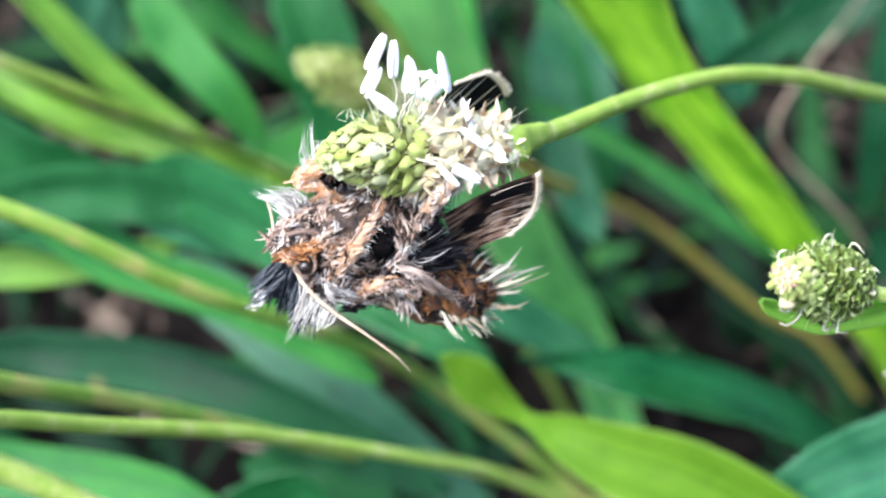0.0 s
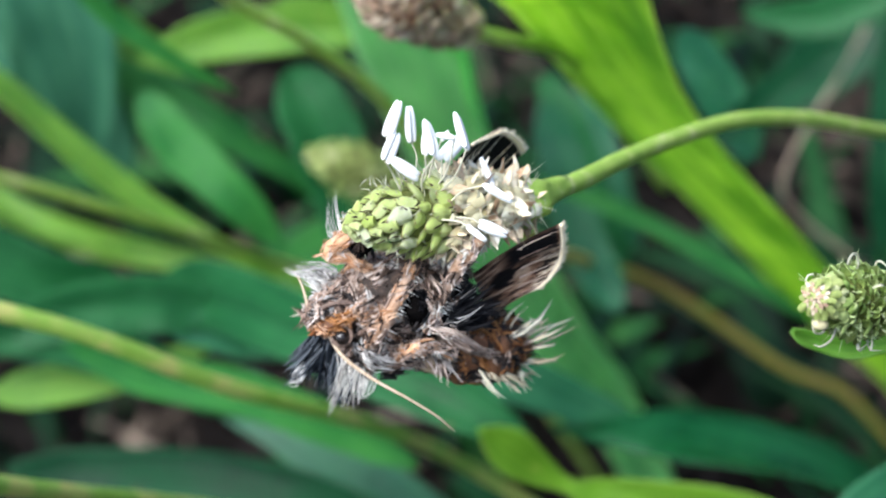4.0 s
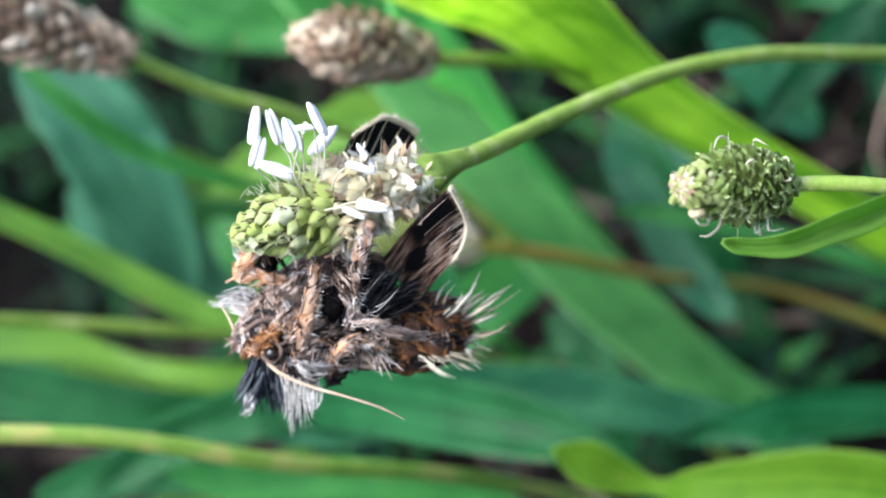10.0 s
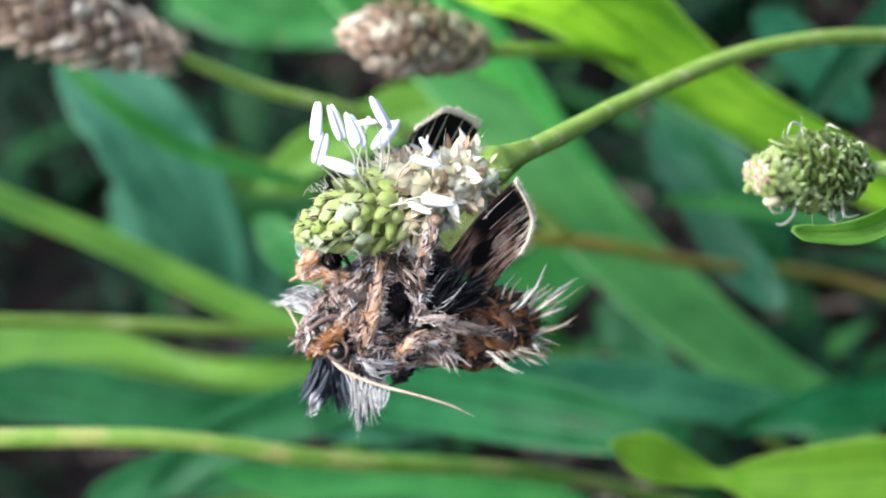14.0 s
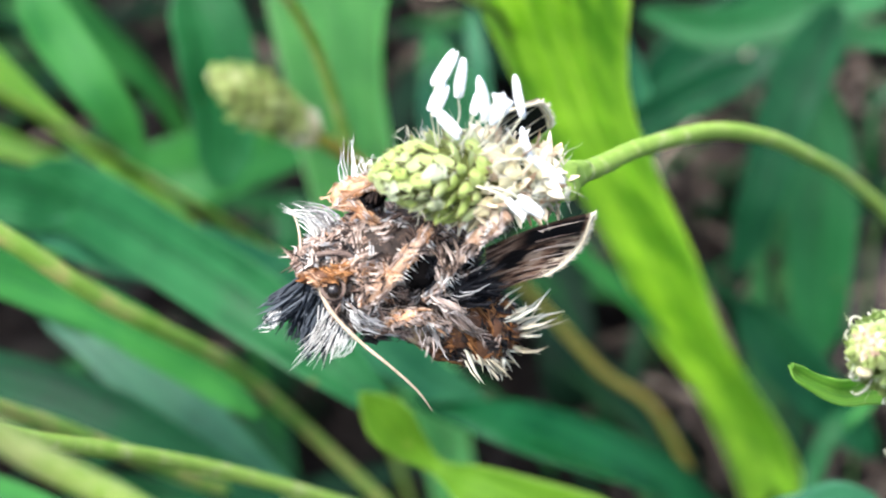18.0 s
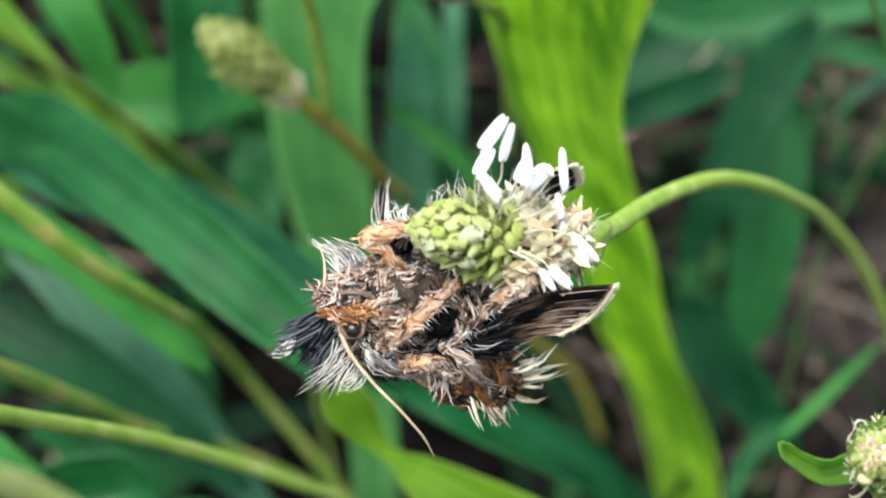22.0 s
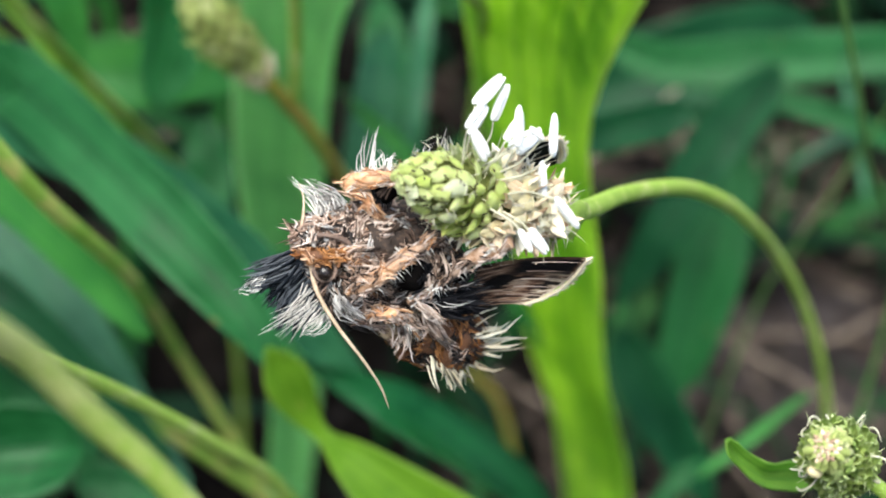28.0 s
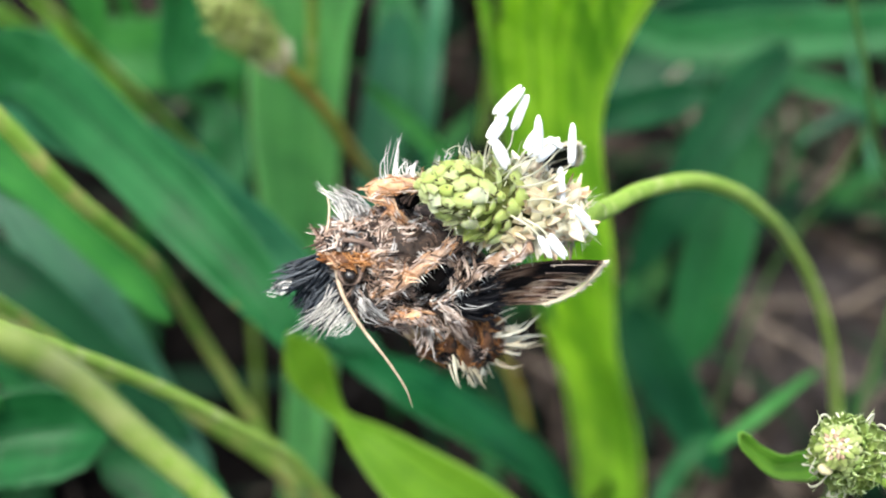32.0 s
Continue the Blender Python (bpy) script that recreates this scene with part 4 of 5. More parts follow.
leaf([(-6.12, 10.77, 1.87, 0.55), (-5.00, 10.62, 1.38, 0.92), (-3.83, 10.35, 0.72, 0.83)],
     (0.23, -0.71, 0.67), leaf_dark, 0.20, "dark leaf low in the grass")
leaf([(-7.20, 9.55, 8.12, 0.24), (-6.36, 9.39, 7.35, 0.57), (-5.12, 9.35, 6.56, 0.65), (-3.89, 9.17, 5.51, 0.57), (-3.02, 8.97, 4.64, 0.33)],
     (0.33, -0.79, 0.51), leaf_mid, 0.30, "light green leaf near the ground")
leaf([(-8.75, 10.16, 7.95, 0.50), (-7.42, 10.53, 7.90, 0.76), (-6.20, 10.71, 7.56, 0.84), (-5.23, 10.73, 7.04, 0.59)],
     (0.37, -0.81, 0.46), leaf_dark, 0.25, "dark blue-green leaf low down")
leaf([(-11.52, 13.59, 9.40, 0.55), (-10.32, 13.50, 8.54, 0.83), (-9.02, 13.36, 7.52, 0.74), (-8.04, 13.13, 6.53, 0.37)],
     (0.42, -0.81, 0.40), leaf_dark, 0.20, "green leaf coloured dark for shade")
leaf([(-8.22, 18.16, 11.71, 0.98), (-7.66, 17.69, 10.51, 1.66), (-7.67, 17.36, 9.22, 1.77), (-7.89, 17.15, 7.82, 1.20), (-8.34, 17.11, 6.43, 0.61)],
     (0.35, -0.87, 0.34), leaf_teal, 0.20, "bluish-green leaf lying behind a seed head")
leaf([(-6.45, 20.76, 11.25, 0.82), (-5.55, 20.30, 9.88, 1.13), (-4.35, 20.05, 8.73, 0.93)],
     (0.27, -0.91, 0.31), leaf_mid, 0.20, "mid-green leaf at the edge of the patch")
leaf([(-10.72, 12.94, 9.79, 0.72), (-9.54, 12.71, 8.70, 0.98), (-8.25, 12.42, 7.43, 0.98), (-6.94, 12.66, 6.51, 0.63)],
     (0.41, -0.82, 0.41), leaf_dark, 0.25, "dark green leaf with a soft sheen lying low")
leaf([(-9.43, 10.28, 8.44, 0.50), (-7.84, 10.39, 7.78, 0.76), (-6.50, 10.25, 6.77, 0.67), (-5.29, 9.98, 5.58, 0.42)],
     (0.39, -0.79, 0.47), leaf_dark, 0.25, "green leaf close to the soil")
leaf([(-9.49, 6.54, 6.98, 0.61), (-8.32, 6.47, 6.62, 0.76), (-7.16, 6.38, 6.23, 0.80), (-6.01, 6.27, 5.83, 0.72), (-4.87, 6.11, 5.37, 0.38)],
     (0.35, -0.68, 0.64), leaf_mid, 0.30, "green leaf under the stalks")
leaf([(7.86, 19.96, 1.41, 0.11), (8.68, 20.38, 1.96, 0.22), (9.73, 20.65, 2.36, 0.20)],
     (-0.24, -0.79, 0.56), leaf_sheen, 0.20, "thin bluish blade of grass")
leaf([(8.26, 19.59, 4.05, 0.16), (8.71, 18.77, 3.16, 0.21), (9.01, 18.02, 2.34, 0.10)],
     (-0.25, -0.79, 0.56), leaf_sheen, 0.20, "thin bluish blade of grass")
leaf([(-8.94, 19.35, 10.13, 0.60), (-7.92, 18.78, 8.93, 0.80), (-6.94, 18.32, 7.93, 0.65), (-6.07, 18.21, 6.95, 0.25)],
     (0.28, -0.88, 0.38), leaf_lively, 0.30, "green leaf slanting at the edge of the patch")
leaf([(-6.77, 17.24, 8.07, 0.20), (-5.63, 17.42, 8.03, 0.73), (-4.45, 17.49, 7.81, 0.83), (-3.15, 17.47, 7.40, 0.59), (-1.97, 17.72, 6.89, 0.25)],
     (0.21, -0.88, 0.42), leaf_lively, 0.30, "yellowish-green leaf lying behind")
leaf([(-10.38, 21.33, 8.00, 0.98), (-9.66, 20.79, 6.95, 1.52), (-8.96, 20.20, 5.81, 1.19), (-8.65, 19.98, 4.44, 0.55)],
     (0.31, -0.86, 0.41), leaf_teal, 0.25, "bluish-green leaf in the rear")

leaf([(-12.2, 23.3, 6.7, 0.7), (-9.9, 21.9, 6.1, 1.5), (-8.0, 21.1, 5.2, 1.3), (-6.5, 20.6, 4.0, 0.6), (-5.2, 20.6, 1.0, 0.3), (-4.4, 21.0, -9.5, 0.2)],
     (0.33, -0.84, 0.43), leaf_mid, 0.25, "green leaf bowing behind the seed heads")
leaf([(-10.0, 30.4, 7.6, 0.8), (-7.8, 29.3, 6.6, 1.8), (-5.6, 28.5, 5.2, 1.6), (-4.2, 28.0, 3.4, 0.7), (-3.4, 28.0, -9.5, 0.3)],
     (0.22, -0.88, 0.42), leaf_mid, 0.25, "green leaf far back in the light")

# ---- bare stalks that cross the view ----
def bare_stalk(pts, rad, mat, label):
    t = thing("flower_stalk", min(pts, key=lambda q: q[2]), label, "stalk", "bare stalks")
    stalk(t, pts, rad, mat)


bare_stalk([(-3.30, -5.75, 18.35), (-2.62, -5.40, 17.70), (-2.30, -5.02, 17.10), (-1.98, -4.80, 16.52), (-1.60, -4.68, 16.02), (-1.20, -4.62, 15.45), (-0.69, -4.50, 14.60), (-0.45, -4.55, 13.2), (-0.3, -4.9, 10.5), (-0.2, -5.4, 5.0), (-0.1, -5.8, -9.6)
            ], 0.085, stalk_olive, "olive green ribbed flower stalk with pale hairs")
bare_stalk([(-8.3, 2.6, 16.0), (-6.47, 3.54, 13.70), (-4.95, 4.45, 11.71), (-3.98, 5.42, 9.69), (-3.30, 7.05, 7.51), (-3.16, 9.21, 5.15), (-2.72, 11.33, 2.20), (-1.20, 12.49, -1.72), (0.2, 13.4, -6.0)
            ], 0.11, stalk_spotted, "green flower stalk with yellow spots")
bare_stalk([(-5.60, -2.80, 15.60), (-4.84, -1.21, 14.01), (-4.32, 0.02, 12.76), (-3.82, 1.18, 11.44), (-3.17, 2.34, 10.10), (-2.48, 3.48, 8.66), (-1.67, 4.56, 7.13), (-0.9, 5.80, 5.30), (0.30, 7.60, 1.50), (1.00, 8.60, -3.20)
            ], 0.085, stalk_green, "light green flower stalk lying low")
bare_stalk([(-5.80, 1.20, 12.80), (-5.40, 3.08, 10.60), (-5.00, 5.20, 8.20), (-4.50, 7.30, 5.60), (-4.00, 9.20, 3.20), (-3.00, 10.80, 1.20), (-1.20, 12.20, -1.50), (-0.40, 13.00, -3.20)
            ], 0.105, stalk_spotted, "green stalk with yellowed patches")
bare_stalk([(-9.9, 6.4, 15.9), (-8.31, 7.89, 13.48), (-6.77, 9.36, 11.05), (-5.38, 10.9, 8.54), (-4.65, 13.14, 5.90), (-3.68, 15.36, 3.02), (-2.8, 17.3, 0.0), (-2.2, 18.6, -4.0)
            ], 0.09, stalk_olive, "olive green stalk behind the leaves")


def dry_straw(pts, rad, mat, label):
    t = thing("dry_straw", min(pts, key=lambda q: q[2]), label, "straw", "dry straws")
    v, f = tube([(*p, rad) for p in pts], 24, 7, 3, 0.15, 0.2, len(label))
    part("stem", mesh_of("stem", v, f, mat), t)


dry_straw([(6.6, 22.6, 2.4), (5.11, 20.58, 1.85), (4.19, 19.41, 1.67), (3.32, 18.19, 1.32), (3.5, 18.1, 0.4), (4.7, 17.9, -2.0), (5.9, 18.8, -9.3)], 0.036, straw_pale, "pale brown dry straw leaning among the leaves")
dry_straw([(4.1, 7.9, 14.1), (4.63, 8.15, 12.5), (5.38, 8.6, 10.81), (6.05, 9.3, 9.2), (6.9, 10.4, 7.6), (7.9, 11.6, 4.5), (8.6, 12.4, -9.3)], 0.045, stem_dim, "thin green grass stem")
dry_straw([(7.75, 13.7, 8.2), (7.41, 14.44, 5.66), (7.29, 14.81, 4.32), (7.10, 15.20, 2.98), (6.9, 15.6, 0.5), (6.7, 15.8, -9.3)], 0.035, stem_dim, "thin green grass stem branching low")


# ---- the flower head on which the moth hangs ----
def main_head():
    tip, foot = (-0.37, -0.56, 15.27), (0.95, 0.25, 14.47)
    t = thing("plantain_flower", (9.0, 12.6, -3.0), "green plantain flower head with white anthers on bent stalk", "flower", "plantain flower heads")
    stalk(t, [foot, (1.35, 1.2, 13.9), (1.85, 2.45, 13.19), (2.69, 4.12, 12.14), (3.44, 5.31, 11.15), (4.15, 6.63, 9.9), (4.88, 8.16, 8.46), (5.79, 9.44, 6.77), (6.68, 10.37, 4.9), (7.43, 11.2, 2.86), (8.3, 12.0, 0.0), (9.0, 12.6, -4.5)], 0.085, stalk_green)
    v, f = tube([(0.86, 0.16, 14.52, 0.20), (0.95, 0.25, 14.47, 0.19), (1.05, 0.48, 14.33, 0.13), (1.2, 0.85, 14.12, 0.085)], 14, 14, 5, 0.08, 0.2)
    part("receptacle", mesh_of("receptacle", v, f, stalk_green), t, "flared green base of the flower head")
    axis, a, b = spike_on(t, tip, foot, 0.285, 190, [(0, "bud_scale", SCALES["bud_scale"], bud_green), (0.44, "floret", SCALES["young_floret"], floret)], 3, 0.128)
    r, tip, foot = random.Random(21), Vector(tip), Vector(foot)

    def blunt(s):
        return 0.315 * (1.0 if s < 0.62 else 1.0 - 1.25 * (s - 0.62))

    # brown papery margins between the scales
    for i in range(120):
        s, th = r.uniform(0.03, 0.58), r.uniform(0, 6.28)
        out = a * math.cos(th) + b * math.sin(th)
        piece("scale_margin", t, EDGE, tip.lerp(foot, s) + out * head_radius(s, 0.32), out - axis * 0.2, axis + out * 0.5 + random_way(r) * 0.5, (0.024, 0.10, 0.05))
    # withered corollas crowded round the lower half, and plump pale florets among them
    for i in range(230):
        s, th = r.uniform(0.44, 1.0), r.uniform(0, 6.28)
        out = a * math.cos(th) + b * math.sin(th)
        piece("petal", t, PETALS["withered_floret"], tip.lerp(foot, s) + out * blunt(s) * 0.86, random_way(r), out + axis * r.uniform(-0.8, 0.7) + random_way(r) * 0.8, [r.uniform(0.06, 0.15), r.uniform(0.12, 0.24), r.uniform(0.08, 0.2)])
    for i in range(18):
        s, th = r.uniform(0.46, 0.9), r.uniform(0, 6.28)
        out = a * math.cos(th) + b * math.sin(th)
        piece("young_floret", t, SCALES["young_floret"], tip.lerp(foot, s) + out * blunt(s) * 1.0, out + random_way(r) * 0.4, axis + random_way(r) * 0.6, [r.uniform(0.1, 0.15), r.uniform(0.13, 0.19), 0.13])
    hairs = []
    for i in range(340):
        s, th = (r.uniform(0.42, 1.0) if i % 5 else r.uniform(0.08, 0.45)), r.uniform(0, 6.28)
        out = a * math.cos(th) + b * math.sin(th)
        p = tip.lerp(foot, s) + out * blunt(s) * 0.9
        d, curl = (out + axis * r.uniform(-0.8, 0.8) + random_way(r) * 0.5).normalized(), random_way(r)
        ln = r.uniform(0.09, 0.2) * (1.0 if s > 0.42 else 0.5)
        hairs.append(([p + d * ln * f + curl * ln * 0.6 * f * f for f in (0, 0.33, 0.66, 1.0)], 0.004))
    v, f = strands(hairs)
    part("hair", mesh_of("hair", v, f, thread), t, "fine pale threads", kind="stuff")
    for i, (p, q) in enumerate([((0.10, -0.15, 15.69), (0.26, 0.00, 15.88)), ((0.26, -0.09, 15.54), (0.33, 0.03, 15.78)), ((0.06, -0.37, 15.61), (0.19, -0.12, 15.68)), ((0.25, -0.32, 15.35), (0.10, -0.33, 15.58)),
                                ((0.45, -0.42, 15.56), (0.42, -0.11, 15.69)), ((0.63, -0.30, 15.60), (0.51, -0.36, 15.70)), ((0.71, -0.46, 15.57), (0.70, -0.19, 15.73)), ((0.45, -0.16, 15.35), (0.62, 0.16, 15.29)),
                                ((0.75, -0.12, 14.91), (0.70, 0.10, 15.08)), ((0.77, -0.68, 15.34), (0.94, -0.87, 15.26)), ((0.63, -0.69, 15.02), (0.79, -0.68, 14.84)), ((0.55, -0.80, 15.10), (0.66, -0.86, 14.97)),
                                ((0.52, -0.29, 15.60), (0.60, -0.28, 15.66)), ((0.36, -0.30, 15.52), (0.42, -0.25, 15.68))]):
        p, q = Vector(p), Vector(q)
        y = (q - p).normalized()
        z = (y.orthogonal().normalized() * math.cos(i * 1.7) + y.cross(y.orthogonal().normalized()) * math.sin(i * 1.7))
        ln = (q - p).length
        ob = piece("anther", t, ANTHER, p, z, y, (ln * 1.02, ln * 1.06, ln * 0.98), "white anther" if i == 0 else "")
        s = max(0.35, min(0.95, (p - tip).dot(foot - tip) / (foot - tip).length_squared))
        c = tip.lerp(foot, s)
        root = c + (p - c).normalized() * 0.28
        mid = root.lerp(p, 0.5) + random_way(r) * 0.05
        v, f = tube([(*root, 0.009), (*mid, 0.008), (*p, 0.007)], 8, 5)
        part("filament", mesh_of("filament", v, f, thread), ob)


main_head()


def curly(owner, tip, foot, radius, count, seed, mat, reach=0.10, start=0.1, shape=head_radius, thick=0.0065):
    """Curled threads that stand off a head."""
    r = random.Random(seed)
    tip, foot = Vector(tip), Vector(foot)
    axis = (tip - foot).normalized()
    a = axis.orthogonal().normalized()
    b = axis.cross(a)
    for _ in range(count):
        s, th = r.uniform(start, 1.0), r.uniform(0, 6.28)
        out = a * math.cos(th) + b * math.sin(th)
        p = tip.lerp(foot, s) + out * shape(s, radius) * 0.9
        curl, ln = random_way(r) * 0.5, reach * r.uniform(0.6, 1.3)
        v, f = tube([(*p, thick), (*(p + (out + axis * 0.4) * ln * 0.6), thick), (*(p + (out * 0.9 + axis * 0.7 + curl * 0.9) * ln * 0.9), thick * 0.9), (*(p + (out * 0.5 + axis * 0.5 + curl * 2.0) * ln), 0.004)], 8, 4)
        part("curled_thread", mesh_of("curled_thread", v, f, mat), owner)


def green_bud():
    tip, foot = (2.97, -1.80, 14.30), (3.46, -1.02, 13.45)
    t = thing("plantain_flower", (7.8, 2.5, -3.0), "small green plantain bud covered with pale curled threads", "flower", "plantain flower heads")
    spike_on(t, tip, foot, 0.275, 240, [(0, "dried_scale", SCALES["pale_scale"], bud_pale), (0.17, "bud_scale", SCALES["fresh_scale"], bud_fresh)], 5, 0.08, snout)
    curly(t, tip, foot, 0.275, 170, 6, pale_thread, 0.055, 0.22, snout, 0.012)
    curly(t, tip, foot, 0.28, 22, 7, thread, 0.13, 0.35, snout, 0.011)
    r, hairs = random.Random(33), []
    ta, fo = Vector(tip), Vector(foot)
    ax = (ta - fo).normalized()
    for i in range(90):
        s, w = r.uniform(0.2, 1.0), random_way(r)
        out = (w - ax * w.dot(ax)).normalized()
        p, d, curl = ta.lerp(fo, s) + out * snout(s, 0.27), (out * 0.7 + ax * r.uniform(-0.2, 1.0)).normalized(), random_way(r)
        ln = r.uniform(0.05, 0.11)
        hairs.append(([p + d * ln * f + curl * ln * 0.8 * f * f for f in (0, 0.33, 0.66, 1.0)], 0.005))
    v, f = strands(hairs)
    part("hair", mesh_of("hair", v, f, pale_thread), t, "fine pale green threads", kind="stuff")
    a = ax.orthogonal().normalized()
    b = ax.cross(a)
    for i in range(40):
        w = a * math.cos(i * GOLDEN) + b * math.sin(i * GOLDEN)
        far = 0.0185 * math.sqrt(i + 0.3)
        piece("dried_scale", t, SCALES["seed_capsule" if i % 3 else "pale_scale"], ta + w * far + ax * (0.03 - far * 0.25), ax + w * 0.5, w * 0.5 - ax * 0.6 + random_way(r) * 0.2, (0.03, 0.045, 0.035), "brown dried tip" if i == 0 else "")
    v, f = tube([(2.90, -1.80, 14.08, 0.02), (2.93, -1.82, 14.07, 0.045), (2.98, -1.82, 14.05, 0.04), (3.01, -1.81, 14.04, 0.01)], 8, 8)
    part("pollen_grain", mesh_of("pollen_grain", v, f, floret), t, "cream fleck of pollen")
    stalk(t, [foot, (4.1, -0.9, 12.9), (5.0, -0.3, 11.6), (6.2, 0.9, 8.0), (7.8, 2.5, -4.5)], 0.06, stalk_green)


green_bud()


def far_heads():
    tip, foot = (3.86, 0.15, 11.36), (4.25, 1.0, 10.5)
    t = thing("plantain_flower", (7.0, 6.0, -3.0), "grey-green young plantain bud", "flower", "plantain flower heads")
    spike_on(t, tip, foot, 0.24, 110, [(0, "bud_scale", SCALES["fresh_scale"], bud_fresh)], 8, 0.08)
    curly(t, tip, foot, 0.24, 70, 9, pale_thread, 0.07, 0.15, thick=0.011)
    curly(t, tip, foot, 0.24, 14, 19, thread, 0.12, 0.3, thick=0.01)
    stalk(t, [foot, (4.8, 2.2, 9.0), (5.8, 4.2, 5.5), (7.0, 6.0, -4.5)], 0.06, stalk_green)
    tip, foot = (-3.18, 11.1, 9.05), (-2.0, 11.6, 7.55)
    t = thing("plantain_flower", (4.6, 20.82, -9.0), "pale green plantain head on a yellowish stalk", "flower", "plantain flower heads")
    spike_on(t, tip, foot, 0.36, 90, [(0, "bud_scale", SCALES["pale_scale"], bud_pale), (0.8, "floret", SCALES["withered_floret"], cream)], 10, 0.15)
    curly(t, tip, foot, 0.34, 14, 12, thread, 0.12, 0.7)
    stalk(t, [foot, (-1.3, 12.7, 6.0), (-0.65, 14.2, 4.0), (-0.15, 15.9, 2.2), (0.5, 17.4, 0.4), (1.4, 18.5, -1.8), (2.43, 19.2, -4.0), (3.39, 19.94, -5.6), (4.02, 20.42, -7.4), (4.6, 20.82, -9.6)], 0.105, stalk_brown)
    for tip, foot, rad, pts, seed in (
            ((-0.75, 6.1, 13.9), (0.13, 7.0, 12.5), 0.37, [(0.13, 7.14, 12.36), (0.52, 7.84, 11.64), (0.80, 9.98, 10.08), (1.02, 12.24, 7.98), (1.35, 14.85, 4.2)
             ], 13),
            ((-4.1, 6.8, 16.6), (-2.86, 7.48, 14.29), 0.43, [(-2.86, 7.48, 14.29), (-2.58, 8.24, 13.06), (-2.13, 8.95, 11.92), (-1.70, 10.35, 9.88), (-1.51, 11.84, 7.06)
             ], 14)):
        t = thing("plantain_flower", pts[-1], "ripe brown plantain seed head", "flower", "ripe seed heads")
        spike_on(t, tip, foot, rad, 130, [(0, "seed_capsule", SCALES["seed_capsule"], seed_brown)], seed, 0.16, heart=seed_core)
        r = random.Random(seed)
        for i in range(50):
            s, w = r.uniform(0.05, 1), random_way(r)
            c = Vector(tip).lerp(Vector(foot), s)
            ax = (Vector(tip) - Vector(foot)).normalized()
            out = (w - ax * w.dot(ax)).normalized()
            piece("husk", t, PETALS["seed_capsule"], c + out * head_radius(s, rad) * 0.95, out, ax + out * 0.5, [0.16] * 3)
        stalk(t, pts, 0.09, stalk_green)


far_heads()

# small curled leaf beside the bud
leaf([(2.74, -0.10, 12.68, 0.06), (2.80, -0.09, 12.58, 0.13), (2.95, -0.06, 12.42, 0.16), (3.19, 0.01, 12.23, 0.20), (3.45, 0.30, 11.98, 0.24), (3.72, 0.67, 11.67, 0.26), (4.30, 1.60, 10.90, 0.20), (5.20, 3.00, 9.00, 0.12)], (0.1, -0.75, 0.65), leaf_lively, 0.6, "small bright green leaf curled beside the bud")


# ---- the moth ----
def pelt(owner, rows, clumps, length, thick, mats, seed, lean=0.6, lift=0.35, towards=None, bare=()):
    """Clumps of curved hairs lying in whorls on a swept body, one mesh a colour."""
    r, line = random.Random(seed), glide(rows, 40)
    fr = frames_along([q[:3] for q in line])
    kinds = {}
    for c in range(clumps):
        i = r.randrange(1, 40)
        p, t, a, b = fr[i]
        th = r.uniform(0, 6.28)
        out = a * math.cos(th) + b * math.sin(th)
        if towards and out.dot(towards) < -0.2:
            out = (out - towards * 2 * out.dot(towards)).normalized()
        root = p + out * line[i][3] * 0.96
        if any((root - Vector(q)).length < reach for q, reach in bare):
            continue
        turn = 2.4 * noise.noise(root * 3.1) + r.gauss(0, 0.7)
        side = out.cross(t).normalized()
        d = (t * (math.cos(turn) + lean) + side * math.sin(turn)).normalized()
        across = out.cross(d).normalized()
        curl, mat = r.gauss(0, 1.2), r.choice(mats)
        for h in range(r.randrange(5, 11)):
            ln = length * r.uniform(0.55, 1.2)
            q = root + across * r.uniform(-0.06, 0.06) + d * r.uniform(-0.05, 0.03) + out * r.uniform(-0.02, 0.015)
            bend = curl + r.gauss(0, 0.35)
            up = lift * r.uniform(0.3, 1.3)
            pts = [q.lerp(root, 0.75 * f) + d * ln * f + across * bend * ln * f * f * 0.6 + out * ln * up * (f - 0.8 * f * f) for f in (0, 0.33, 0.66, 1.0)]
            kinds.setdefault(mat.name, (mat, []))[1].append((pts, thick * r.uniform(0.6, 1.35)))
    for mat, hairs in kinds.values():
        v, f = strands(hairs)
        part("fur", mesh_of("fur", v, f, mat), owner, mat.name.replace("_", " "), kind="stuff")


